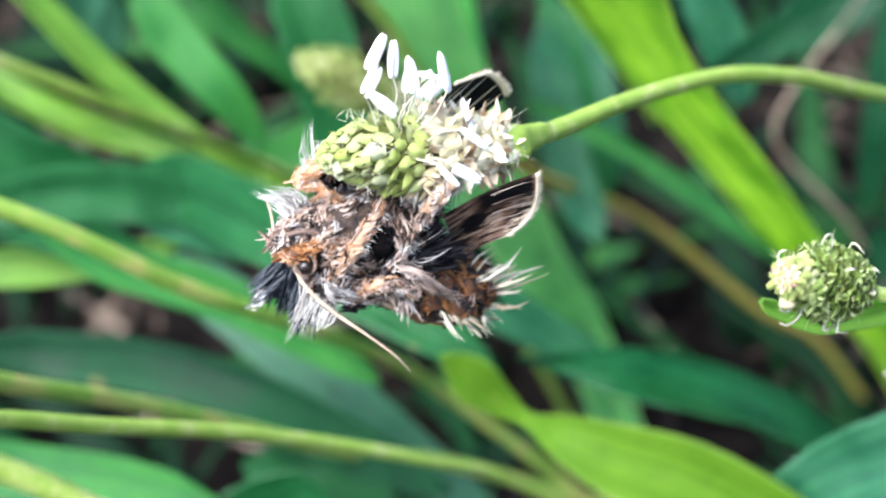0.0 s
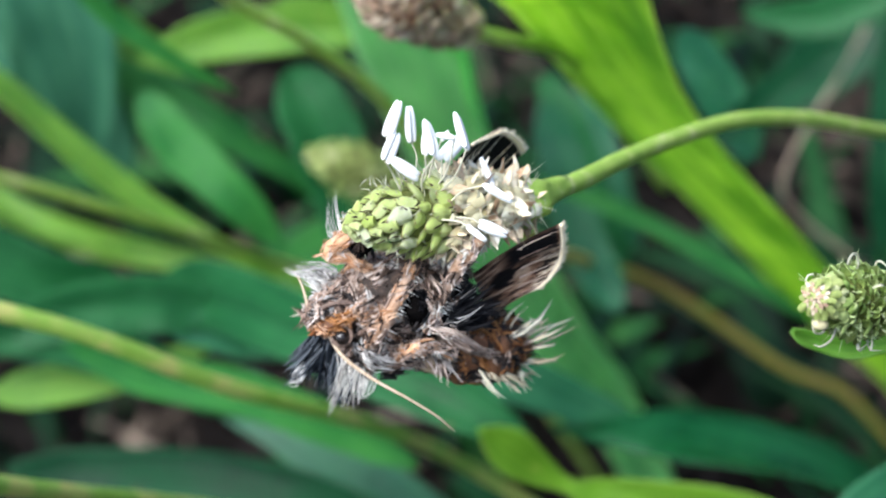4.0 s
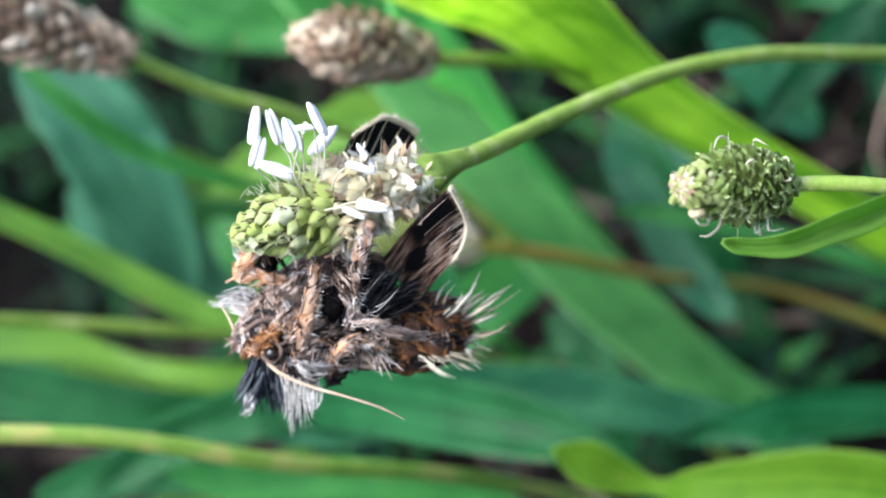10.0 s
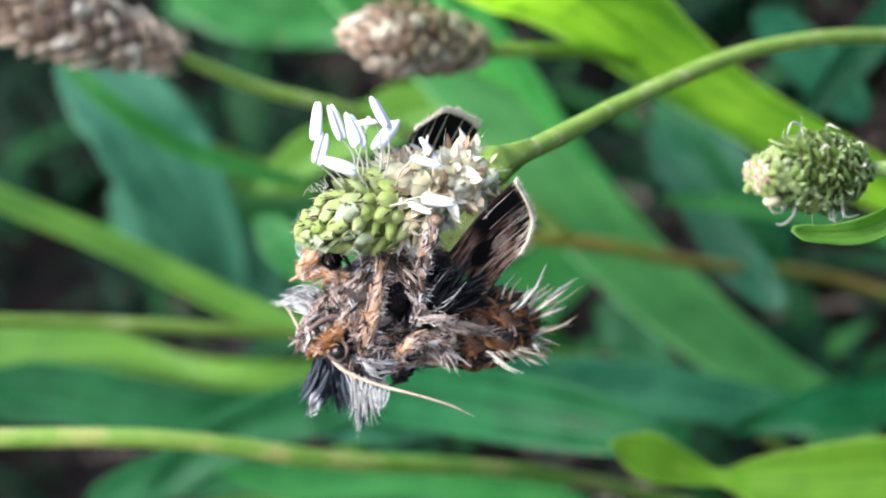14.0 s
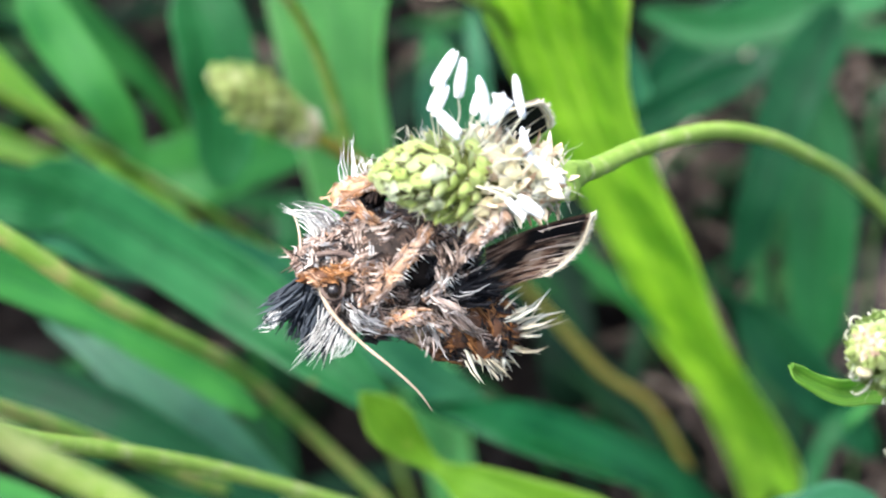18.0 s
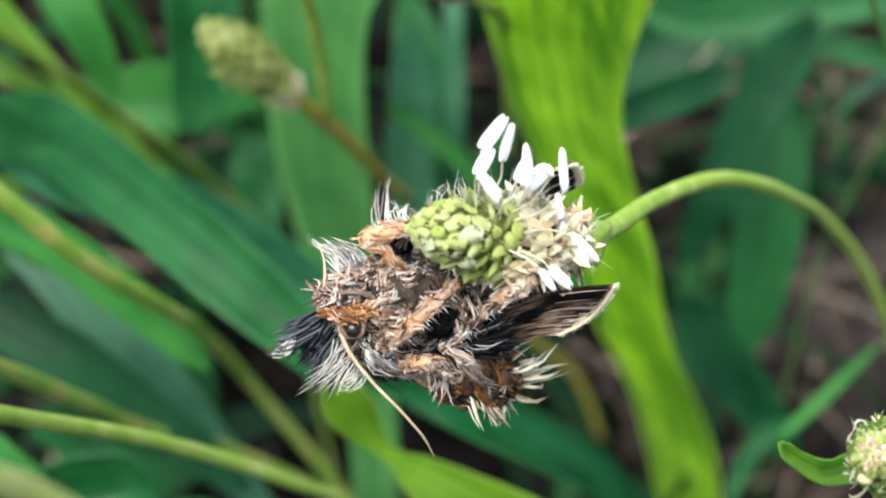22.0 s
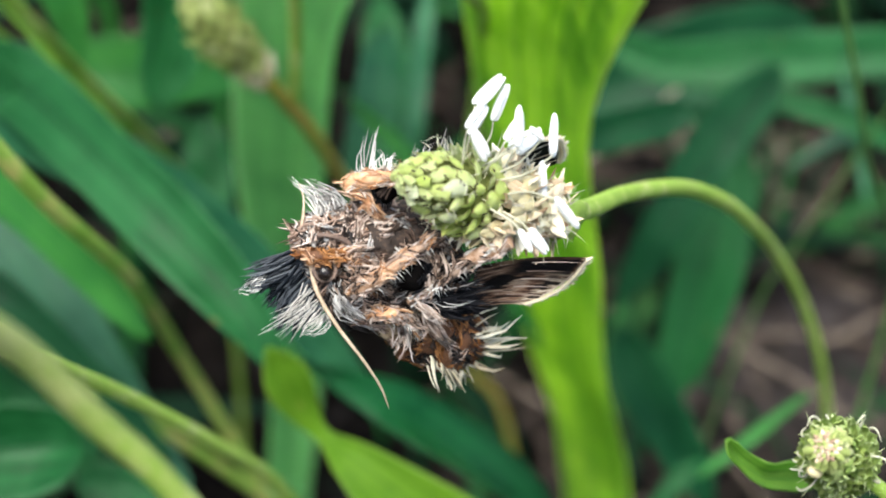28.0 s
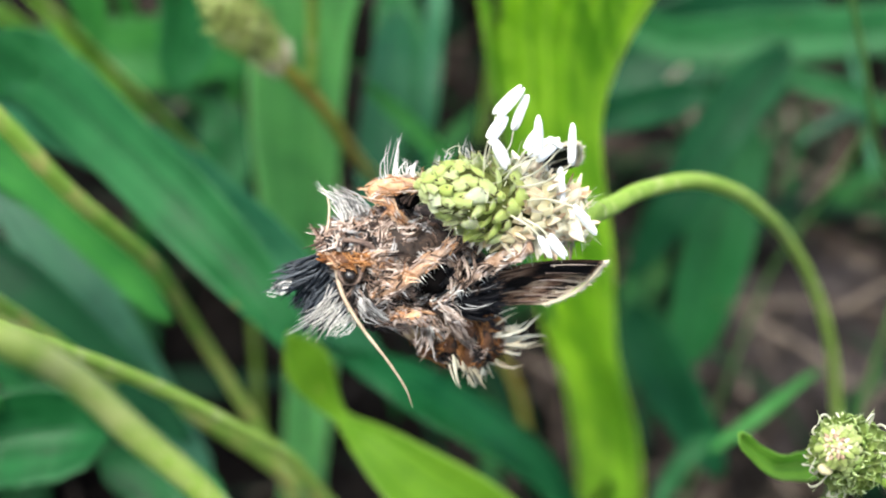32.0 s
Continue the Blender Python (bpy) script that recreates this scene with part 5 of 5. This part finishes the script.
def tuft(owner, roots, aims, count, thick, mat, seed, label, bow=(0, 0, 0.05), jitter=0.05):
    """A spray of curved hairs from a line of roots to a line of ends."""
    r = random.Random(seed)
    a, b = glide(roots, 30), glide(aims, 30)
    hairs = []
    wisps = []
    stiff = mat is fur_cream
    sprays = count if stiff else max(5, count // 6)
    for n in range(sprays):
        k = (n + r.random()) / sprays if stiff else r.random()
        e = Vector(b[min(30, max(0, int((k + r.gauss(0, 0.1)) * 30)))]) + random_way(r) * jitter
        wisps.append((k, Vector(a[int(k * 30)]).lerp(e, r.uniform(0.65, 1.08)), Vector(bow) * r.uniform(0.2, 1.6) + random_way(r) * 0.045))
    for _ in range(count):
        k, e, sag = wisps[_] if stiff else r.choice(wisps)
        s = Vector(a[min(30, max(0, int((k + r.gauss(0, 0.12)) * 30)))]) + random_way(r) * 0.03
        e = s.lerp(e + random_way(r) * 0.03, r.uniform(0.7, 1.05))
        sag = sag + random_way(r) * 0.015
        hairs.append(([s.lerp(e, f) + sag * math.sin(math.pi * f) for f in (0, 0.33, 0.66, 1.0)], thick * r.uniform(0.6, 1.3)))
    v, f = strands(hairs)
    return part("hair_tuft", mesh_of("hair_tuft", v, f, mat), owner, label, kind="stuff")


def wing(owner, lead_root, lead_tip, bulge, trail_tip, trail_root, mat, label, seed):
    """A strap-shaped wing with a rounded outer margin, ribbed along its veins, with a fringe of scales."""
    lr, lt, bu, tt, tr = (Vector(q) for q in (lead_root, lead_tip, bulge, trail_tip, trail_root))
    nrm = (lt - lr).cross(tr - lr).normalized()
    arc = [Vector(q) for q in glide([lt, lt.lerp(bu, 0.55) + (bu - lr).normalized() * 0.02, bu, bu.lerp(tt, 0.6) + (bu - lr).normalized() * 0.03, tt], 18)]
    n, k, top, uvs, faces = 24, 18, [], [], []
    for i in range(n + 1):
        u = i / n
        for j in range(k + 1):
            w = j / k
            p = lr.lerp(tr, w).lerp(arc[j], u)
            top.append(p + nrm * (0.04 * math.sin(math.pi * u) + 0.05 * math.sin(math.pi * w) * u + 0.008 * math.cos(w * math.pi * 14) * u))
            uvs.append((w, u))
    s = k + 1
    for i in range(n):
        for j in range(k):
            faces.append((i * s + j, i * s + j + 1, (i + 1) * s + j + 1, (i + 1) * s + j))
    off = len(top)
    both = top + [p - nrm * 0.012 for p in top]
    faces += [tuple(off + q for q in g[::-1]) for g in faces]
    ob = part("forewing", mesh_of("forewing", both, faces, mat, uvs + uvs), owner, label)
    r, hairs = random.Random(seed), []
    centre = lr.lerp(tr, 0.5)
    for _ in range(240):
        j = r.random() * 18
        p = arc[int(j)].lerp(arc[min(18, int(j) + 1)], j % 1)
        hairs.append((p - (p - centre).normalized() * 0.03, ((p - centre).normalized() + random_way(r) * 0.25) * r.uniform(0.035, 0.075), 0.006, random_way(r) * 0.01))
    v, f = spikes(hairs)
    part("fringe", mesh_of("fringe", v, f, fur_cream), ob, "cream fringe of scales", kind="stuff")
    rim = [(*(p - (p - centre).normalized() * 0.01), 0.013) for p in arc]
    v, f = tube(rim, 36, 6, rough=0.4)
    part("margin", mesh_of("margin", v, f, fur_cream), ob, "cream outer margin")
    veins = []
    for j in (1, 4, 7, 10, 13, 16):
        a, k = lr.lerp(tr, j / 18), 0.05 * math.sin(math.pi * j / 18)
        for sgn in (0.005, -0.017):
            veins.append(([a.lerp(arc[j], f) + nrm * (sgn + 0.04 * math.sin(math.pi * f) + k * f) for f in (0.5, 0.66, 0.82, 0.98)], 0.006 if mat is wing_skin else 0.010))
    v, f = strands(veins)
    part("vein", mesh_of("vein", v, f, fur_tan if mat is wing_skin else fur_cream), ob, "pale wing veins", kind="stuff")
    return ob


def moth():
    m = thing("moth", (-0.3, 0.0, 13.3), "brown furry moth with streaked wings clinging under the flower head", "moth")
    eye_way = Vector((0.0, -0.77, 0.64))
    bare = [((-0.83, -0.40, 14.17), 0.17), ((-0.97, -0.34, 14.23), 0.12), ((-0.75, -0.37, 14.2), 0.11)]
    thorax = [(-1.0, -0.16, 14.22, 0.08), (-0.82, -0.08, 14.2, 0.20), (-0.5, -0.02, 14.12, 0.38), (-0.2, 0.04, 13.98, 0.40), (0.05, 0.08, 13.78, 0.3)]
    abdomen = [(-0.2, -0.08, 13.65, 0.22), (-0.05, -0.06, 13.5, 0.30), (0.13, -0.01, 13.36, 0.33), (0.32, 0.05, 13.24, 0.27), (0.46, 0.09, 13.14, 0.08)]
    face = [(-1.06, -0.21, 14.2, 0.05), (-0.98, -0.18, 14.19, 0.17), (-0.84, -0.13, 14.16, 0.23), (-0.68, -0.07, 14.12, 0.18)]
    for name, rows, hide, mats, clumps, ln, lab in (
            ("thorax", thorax, hide_brown, (fur_tan, fur_brown, fur_brown, fur_brown, fur_orange, fur_bark, fur_bark, fur_dark, fur_tan, fur_pink, fur_pink, fur_grey), 760, 0.12, "brown furry thorax"),
            ("abdomen", abdomen, hide_rust, (fur_rust, fur_rust, fur_rust, fur_bark, fur_bark, fur_dark, fur_dark, fur_dark, fur_tan), 320, 0.09, "rust-brown abdomen mottled with black"),
            ("head", face, hide_brown, (fur_brown, fur_brown, fur_grey, fur_bark, fur_dark, fur_tan, fur_pink), 300, 0.10, "grey-brown head")):
        v, f = tube(rows, 26, 18, rough=0.25, seed=len(rows) + clumps)
        body = part(name, mesh_of(name, v, f, hide), m, lab)
        pelt(body, rows, clumps, ln, 0.0105, mats, clumps, 0.35, 0.5, eye_way, bare)
        pelt(body, rows, clumps // 2, ln * 1.1, 0.008, mats, clumps + 1, 0.2, 0.6, eye_way, bare)
    # face
    for p in ((-0.82, -0.45, 14.14), (-1.0, 0.02, 14.25)):
        v, f = tube([(p[0] - 0.055, p[1], p[2], 0.01), (p[0] - 0.035, p[1], p[2], 0.06), (p[0] + 0.035, p[1], p[2], 0.06), (p[0] + 0.055, p[1], p[2], 0.01)], 10, 12)
        part("eye", mesh_of("eye", v, f, eye_black), m, "black eye")
    ring = [(-0.82 + 0.085 * math.cos(q), -0.43 + 0.05 * math.sin(q), 14.14 + 0.06 * math.sin(q), 0.017) for q in [k * 0.7 for k in range(10)]]
    v, f = tube(ring, 30, 7, rough=0.5)
    part("eye_ring", mesh_of("eye_ring", v, f, hide_ring), m, "grey-brown ring round the eye")
    brow = [(-1.07, -0.30, 14.17, 0.025), (-1.0, -0.35, 14.20, 0.05), (-0.9, -0.38, 14.235, 0.055), (-0.78, -0.38, 14.255, 0.04), (-0.7, -0.35, 14.25, 0.012)]
    v, f = tube(brow, 16, 10, rough=0.3)
    ob = part("brow", mesh_of("brow", v, f, hide_rust), m, "orange-brown brow")
    pelt(ob, brow, 34, 0.07, 0.007, (fur_orange, fur_rust, fur_rust), 71, 1.6, 0.12, eye_way)
    arch = [(-0.92, -0.29, 14.37, 0.02), (-0.78, -0.30, 14.38, 0.022), (-0.66, -0.30, 14.33, 0.024), (-0.62, -0.31, 14.24, 0.02), (-0.64, -0.33, 14.16, 0.012)]
    v, f = tube(arch, 20, 8, rough=0.4)
    part("brow", mesh_of("brow", v, f, hide_ring), m, "brown crescent beside the brow")
    for rows in ([(-0.95, -0.32, 14.14, 0.020), (-0.86, -0.52, 14.0, 0.018), (-0.67, -0.68, 13.82, 0.015), (-0.42, -0.8, 13.6, 0.012), (-0.25, -0.84, 13.38, 0.010), (-0.16, -0.84, 13.17, 0.004)],
                 [(-1.01, -0.30, 14.22, 0.018), (-1.05, -0.22, 14.32, 0.015), (-1.05, -0.12, 14.41, 0.012), (-1.07, 0.0, 14.49, 0.008), (-1.12, 0.1, 14.54, 0.004)]):
        v, f = tube(rows, 40, 7, rough=0.2)
        part("antenna", mesh_of("antenna", v, f, horn), m, "pale thread-like antenna")
    # wings
    wing(m, (0.36, -0.22, 14.24), (1.2, -0.25, 14.5), (1.07, -0.08, 14.02), (0.81, -0.1, 13.82), (0.32, -0.07, 13.62), wing_skin, "forewing streaked tan, black and cream", 5)
    wing(m, (-0.3, 0.30, 14.4), (0.64, 0.44, 15.04), (0.90, 0.70, 14.90), (0.97, 0.95, 14.5), (-0.1, 0.5, 14.05), wing_black, "black forewing with a cream fringe", 6)
    # legs: banded shafts with a comb of hairs along one side
    for rows, way, mats, hide, lab in (
            ([(-0.46, -0.10, 14.5, 0.03), (-0.58, -0.10, 14.64, 0.045), (-0.71, -0.07, 14.73, 0.065), (-0.56, -0.08, 14.83, 0.06), (-0.36, -0.10, 14.89, 0.05)], (-0.1, 0.5, 0.6), (fur_orange, fur_orange, fur_pink), leg_orange, "peach-orange bent foreleg"),
            ([(-0.60, -0.56, 14.06, 0.04), (-0.52, -0.58, 14.17, 0.07), (-0.37, -0.53, 14.28, 0.065), (-0.2, -0.46, 14.44, 0.045), (-0.03, -0.42, 14.61, 0.035)], (0.6, -0.2, -0.5), (fur_pink, fur_tan, fur_brown, fur_bark, fur_orange), leg_tan, "tan and white banded leg"),
            ([(-0.14, -0.50, 14.0, 0.03), (0.03, -0.48, 14.19, 0.034), (0.2, -0.45, 14.38, 0.045), (0.36, -0.44, 14.55, 0.065), (0.56, -0.43, 14.69, 0.055)], (0.6, -0.1, -0.6), (fur_pink, fur_white, fur_tan, fur_bark), leg_tan, "brown and white banded leg"),
            ([(-0.42, -0.5, 13.82, 0.03), (-0.3, -0.55, 13.9, 0.05), (-0.14, -0.52, 13.86, 0.04), (0.0, -0.5, 13.7, 0.02)], (0.4, -0.4, -0.8), (fur_orange, fur_tan, fur_bark, fur_pink), leg_orange, "short orange leg at the chest")):
        v, f = tube(rows, 26, 10, rough=0.3, seed=rows[0][0])
        leg = part("leg", mesh_of("leg", v, f, hide), m, lab)
        pelt(leg, rows, 60, 0.085, 0.0075, mats, int(abs(rows[0][0]) * 1000), 1.6, 0.2)
        r, line = random.Random(int(rows[0][2] * 100)), glide(rows, 40)
        hairs = []
        for _ in range(34):
            k = r.randrange(8, 38)
            d = (Vector(way) + random_way(r) * 0.35).normalized() * r.uniform(0.08, 0.17)
            hairs.append((Vector(line[k][:3]), d, 0.006, random_way(r) * 0.015))
        v, f = spikes(hairs)
        part("comb", mesh_of("comb", v, f, fur_white), leg, "white hairs along the leg", kind="stuff")
    # black lumps added in place of the shade in gaps between the legs
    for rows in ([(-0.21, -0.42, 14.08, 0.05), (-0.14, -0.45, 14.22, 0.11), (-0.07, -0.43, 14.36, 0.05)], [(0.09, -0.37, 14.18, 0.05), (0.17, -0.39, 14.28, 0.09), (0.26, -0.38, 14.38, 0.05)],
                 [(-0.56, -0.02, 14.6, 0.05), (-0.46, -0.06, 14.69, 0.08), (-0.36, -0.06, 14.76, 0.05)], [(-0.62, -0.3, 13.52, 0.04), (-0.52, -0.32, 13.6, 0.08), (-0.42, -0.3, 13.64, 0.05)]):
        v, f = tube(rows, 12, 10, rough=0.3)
        ob = part("dark_hollow", mesh_of("dark_hollow", v, f, gap_shade_black), m, "black lump standing for the shaded gap between the legs")
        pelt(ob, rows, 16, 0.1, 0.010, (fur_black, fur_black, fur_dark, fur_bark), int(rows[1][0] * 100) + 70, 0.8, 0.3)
    chest = [(-0.8, -0.34, 13.98, 0.03), (-0.68, -0.36, 13.86, 0.13), (-0.52, -0.36, 13.76, 0.15), (-0.36, -0.34, 13.7, 0.1), (-0.3, -0.32, 13.68, 0.02)]
    v, f = tube(chest, 20, 12, rough=0.3)
    ob = part("chest", mesh_of("chest", v, f, hide_brown), m, "dark brown hairy chest")
    pelt(ob, chest, 80, 0.11, 0.008, (fur_tan, fur_bark, fur_dark, fur_brown, fur_grey), 17, 0.5, 0.4, eye_way)
    belly = [(-0.48, -0.28, 13.66, 0.015), (-0.4, -0.29, 13.63, 0.06), (-0.3, -0.3, 13.59, 0.10), (-0.18, -0.28, 13.54, 0.13), (-0.05, -0.26, 13.48, 0.1), (0.0, -0.22, 13.46, 0.02)]
    v, f = tube(belly, 20, 12, rough=0.3)
    ob = part("belly", mesh_of("belly", v, f, hide_belly), m, "buff underside in bands")
    pelt(ob, belly, 46, 0.09, 0.007, (fur_tan, fur_bark, fur_dark, fur_brown), 15, 0.8, 0.2, eye_way)
    # sprays of long hair
    def spray(roots, aims, count, mat, th, bow, label):
        tuft(m, roots, aims, count, th, mat, count + len(label), label, bow)

    spray([(-0.95, -0.2, 13.85), (-0.72, -0.34, 13.62)], [(-1.28, -0.27, 13.3), (-1.13, -0.33, 13.26), (-0.92, -0.42, 13.4)], 60, fur_white, 0.006, (0.02, -0.05, 0.0), "fan of white hairs under the head")
    spray([(-1.0, -0.15, 14.0), (-0.8, -0.25, 13.7)], [(-1.32, -0.2, 13.55), (-1.17, -0.25, 13.34), (-0.88, -0.3, 13.36)], 300, fur_blue, 0.015, (-0.03, 0, -0.02), "blue-black scales under the head")
    spray([(-1.02, -0.12, 14.08), (-0.95, -0.12, 13.9)], [(-1.42, -0.2, 13.8), (-1.44, -0.24, 13.64)], 130, fur_blue, 0.011, (-0.02, 0, -0.05), "blue-black tuft behind the head")
    spray([(-1.3, -0.2, 13.82), (-1.3, -0.22, 13.72)], [(-1.46, -0.22, 13.72), (-1.46, -0.26, 13.58)], 44, fur_white, 0.007, (-0.01, -0.02, 0), "white tips of the dark tuft")
    spray([(-0.86, -0.12, 14.34), (-0.74, -0.06, 14.42)], [(-1.14, 0.14, 14.57), (-1.08, 0.13, 14.55), (-0.98, 0.12, 14.6)], 60, fur_grey, 0.008, (0.04, 0, 0.05), "grey-white crest tuft")
    spray([(-0.93, -0.06, 14.28), (-0.84, -0.04, 14.36)], [(-1.17, 0.15, 14.60), (-1.12, 0.14, 14.56), (-1.06, 0.12, 14.52)], 54, fur_white, 0.0075, (0.04, -0.02, 0.06), "white hairs of the crest")
    spray([(-0.62, -0.04, 14.78), (-0.56, -0.02, 14.8)], [(-0.68, 0.34, 15.02), (-0.52, 0.4, 15.06)], 10, fur_grey, 0.007, (-0.02, 0, 0), "pale bristles on the foreleg")
    spray([(-0.52, -0.06, 14.86), (-0.4, -0.06, 14.92)], [(-0.54, 0.12, 14.98), (-0.36, 0.14, 15.02)], 14, fur_white, 0.007, (0, 0, 0.02), "white scales on the foreleg")
    spray([(-0.3, 0.1, 14.85), (0.05, 0.2, 14.8)], [(-0.3, 0.36, 14.98), (0.0, 0.52, 14.96)], 18, fur_grey, 0.006, (0, 0, 0.02), "fine bristles behind the bud")
    spray([(0.32, -0.1, 13.42), (0.44, 0.0, 13.25), (0.42, -0.04, 13.08), (0.25, -0.14, 13.02)], [(0.72, 0.18, 13.58), (0.92, 0.3, 13.28), (0.92, 0.3, 12.95), (0.62, 0.02, 12.72), (0.4, -0.12, 12.76)], 36, fur_cream, 0.019, (0.02, -0.05, 0.03), "spiky cream hairs at the tail")
    spray([(0.05, -0.28, 13.4), (0.26, -0.2, 13.2)], [(0.24, -0.4, 13.05), (0.52, -0.18, 12.9)], 14, fur_cream, 0.016, (0.02, -0.05, 0.02), "cream hairs below the tail")
    spray([(-0.3, -0.45, 13.7), (-0.05, -0.35, 13.6)], [(-0.3, -0.62, 13.45), (-0.02, -0.52, 13.3)], 16, fur_pink, 0.008, (0, -0.02, 0), "stiff pale bristles under the body")
    spray([(-0.16, -0.52, 14.1), (-0.02, -0.5, 13.98), (0.0, -0.46, 13.86)], [(0.08, -0.62, 14.1), (0.16, -0.58, 13.94), (0.2, -0.5, 13.74), (0.12, -0.46, 13.6)], 34, fur_pink, 0.0065, (0, -0.05, 0.03), "white hairs along the flank")
    spray([(0.0, -0.42, 13.85), (0.1, -0.3, 13.65)], [(0.3, -0.42, 13.55), (0.28, -0.3, 13.36)], 60, fur_tan, 0.010, (0.02, -0.05, 0), "buff hairs over the abdomen")
    spray([(0.0, -0.38, 14.1), (0.05, -0.34, 13.85)], [(0.45, -0.32, 14.2), (0.5, -0.24, 13.82)], 190, fur_black, 0.015, (0, -0.06, 0.04), "black scales at the wing root")
    spray([(0.0, -0.42, 14.12), (0.05, -0.38, 13.85)], [(0.42, -0.36, 14.22), (0.46, -0.28, 13.86)], 14, fur_grey, 0.007, (0, -0.07, 0.05), "grey hairs at the wing root")
    spray([(-0.1, -0.38, 14.36), (0.1, -0.34, 14.42)], [(-0.02, -0.5, 14.1), (0.14, -0.48, 14.24)], 36, fur_tan, 0.011, (0, -0.05, 0.02), "tan scales between the legs")
    spray([(-0.78, -0.4, 14.0), (-0.6, -0.46, 13.85)], [(-0.62, -0.58, 13.75), (-0.36, -0.56, 13.76)], 60, fur_grey, 0.009, (-0.03, -0.04, 0), "grey hairs on the cheek")


moth()


def motions():
    """Nothing in the place moves by itself; the camera alone is carried round it."""


motions()
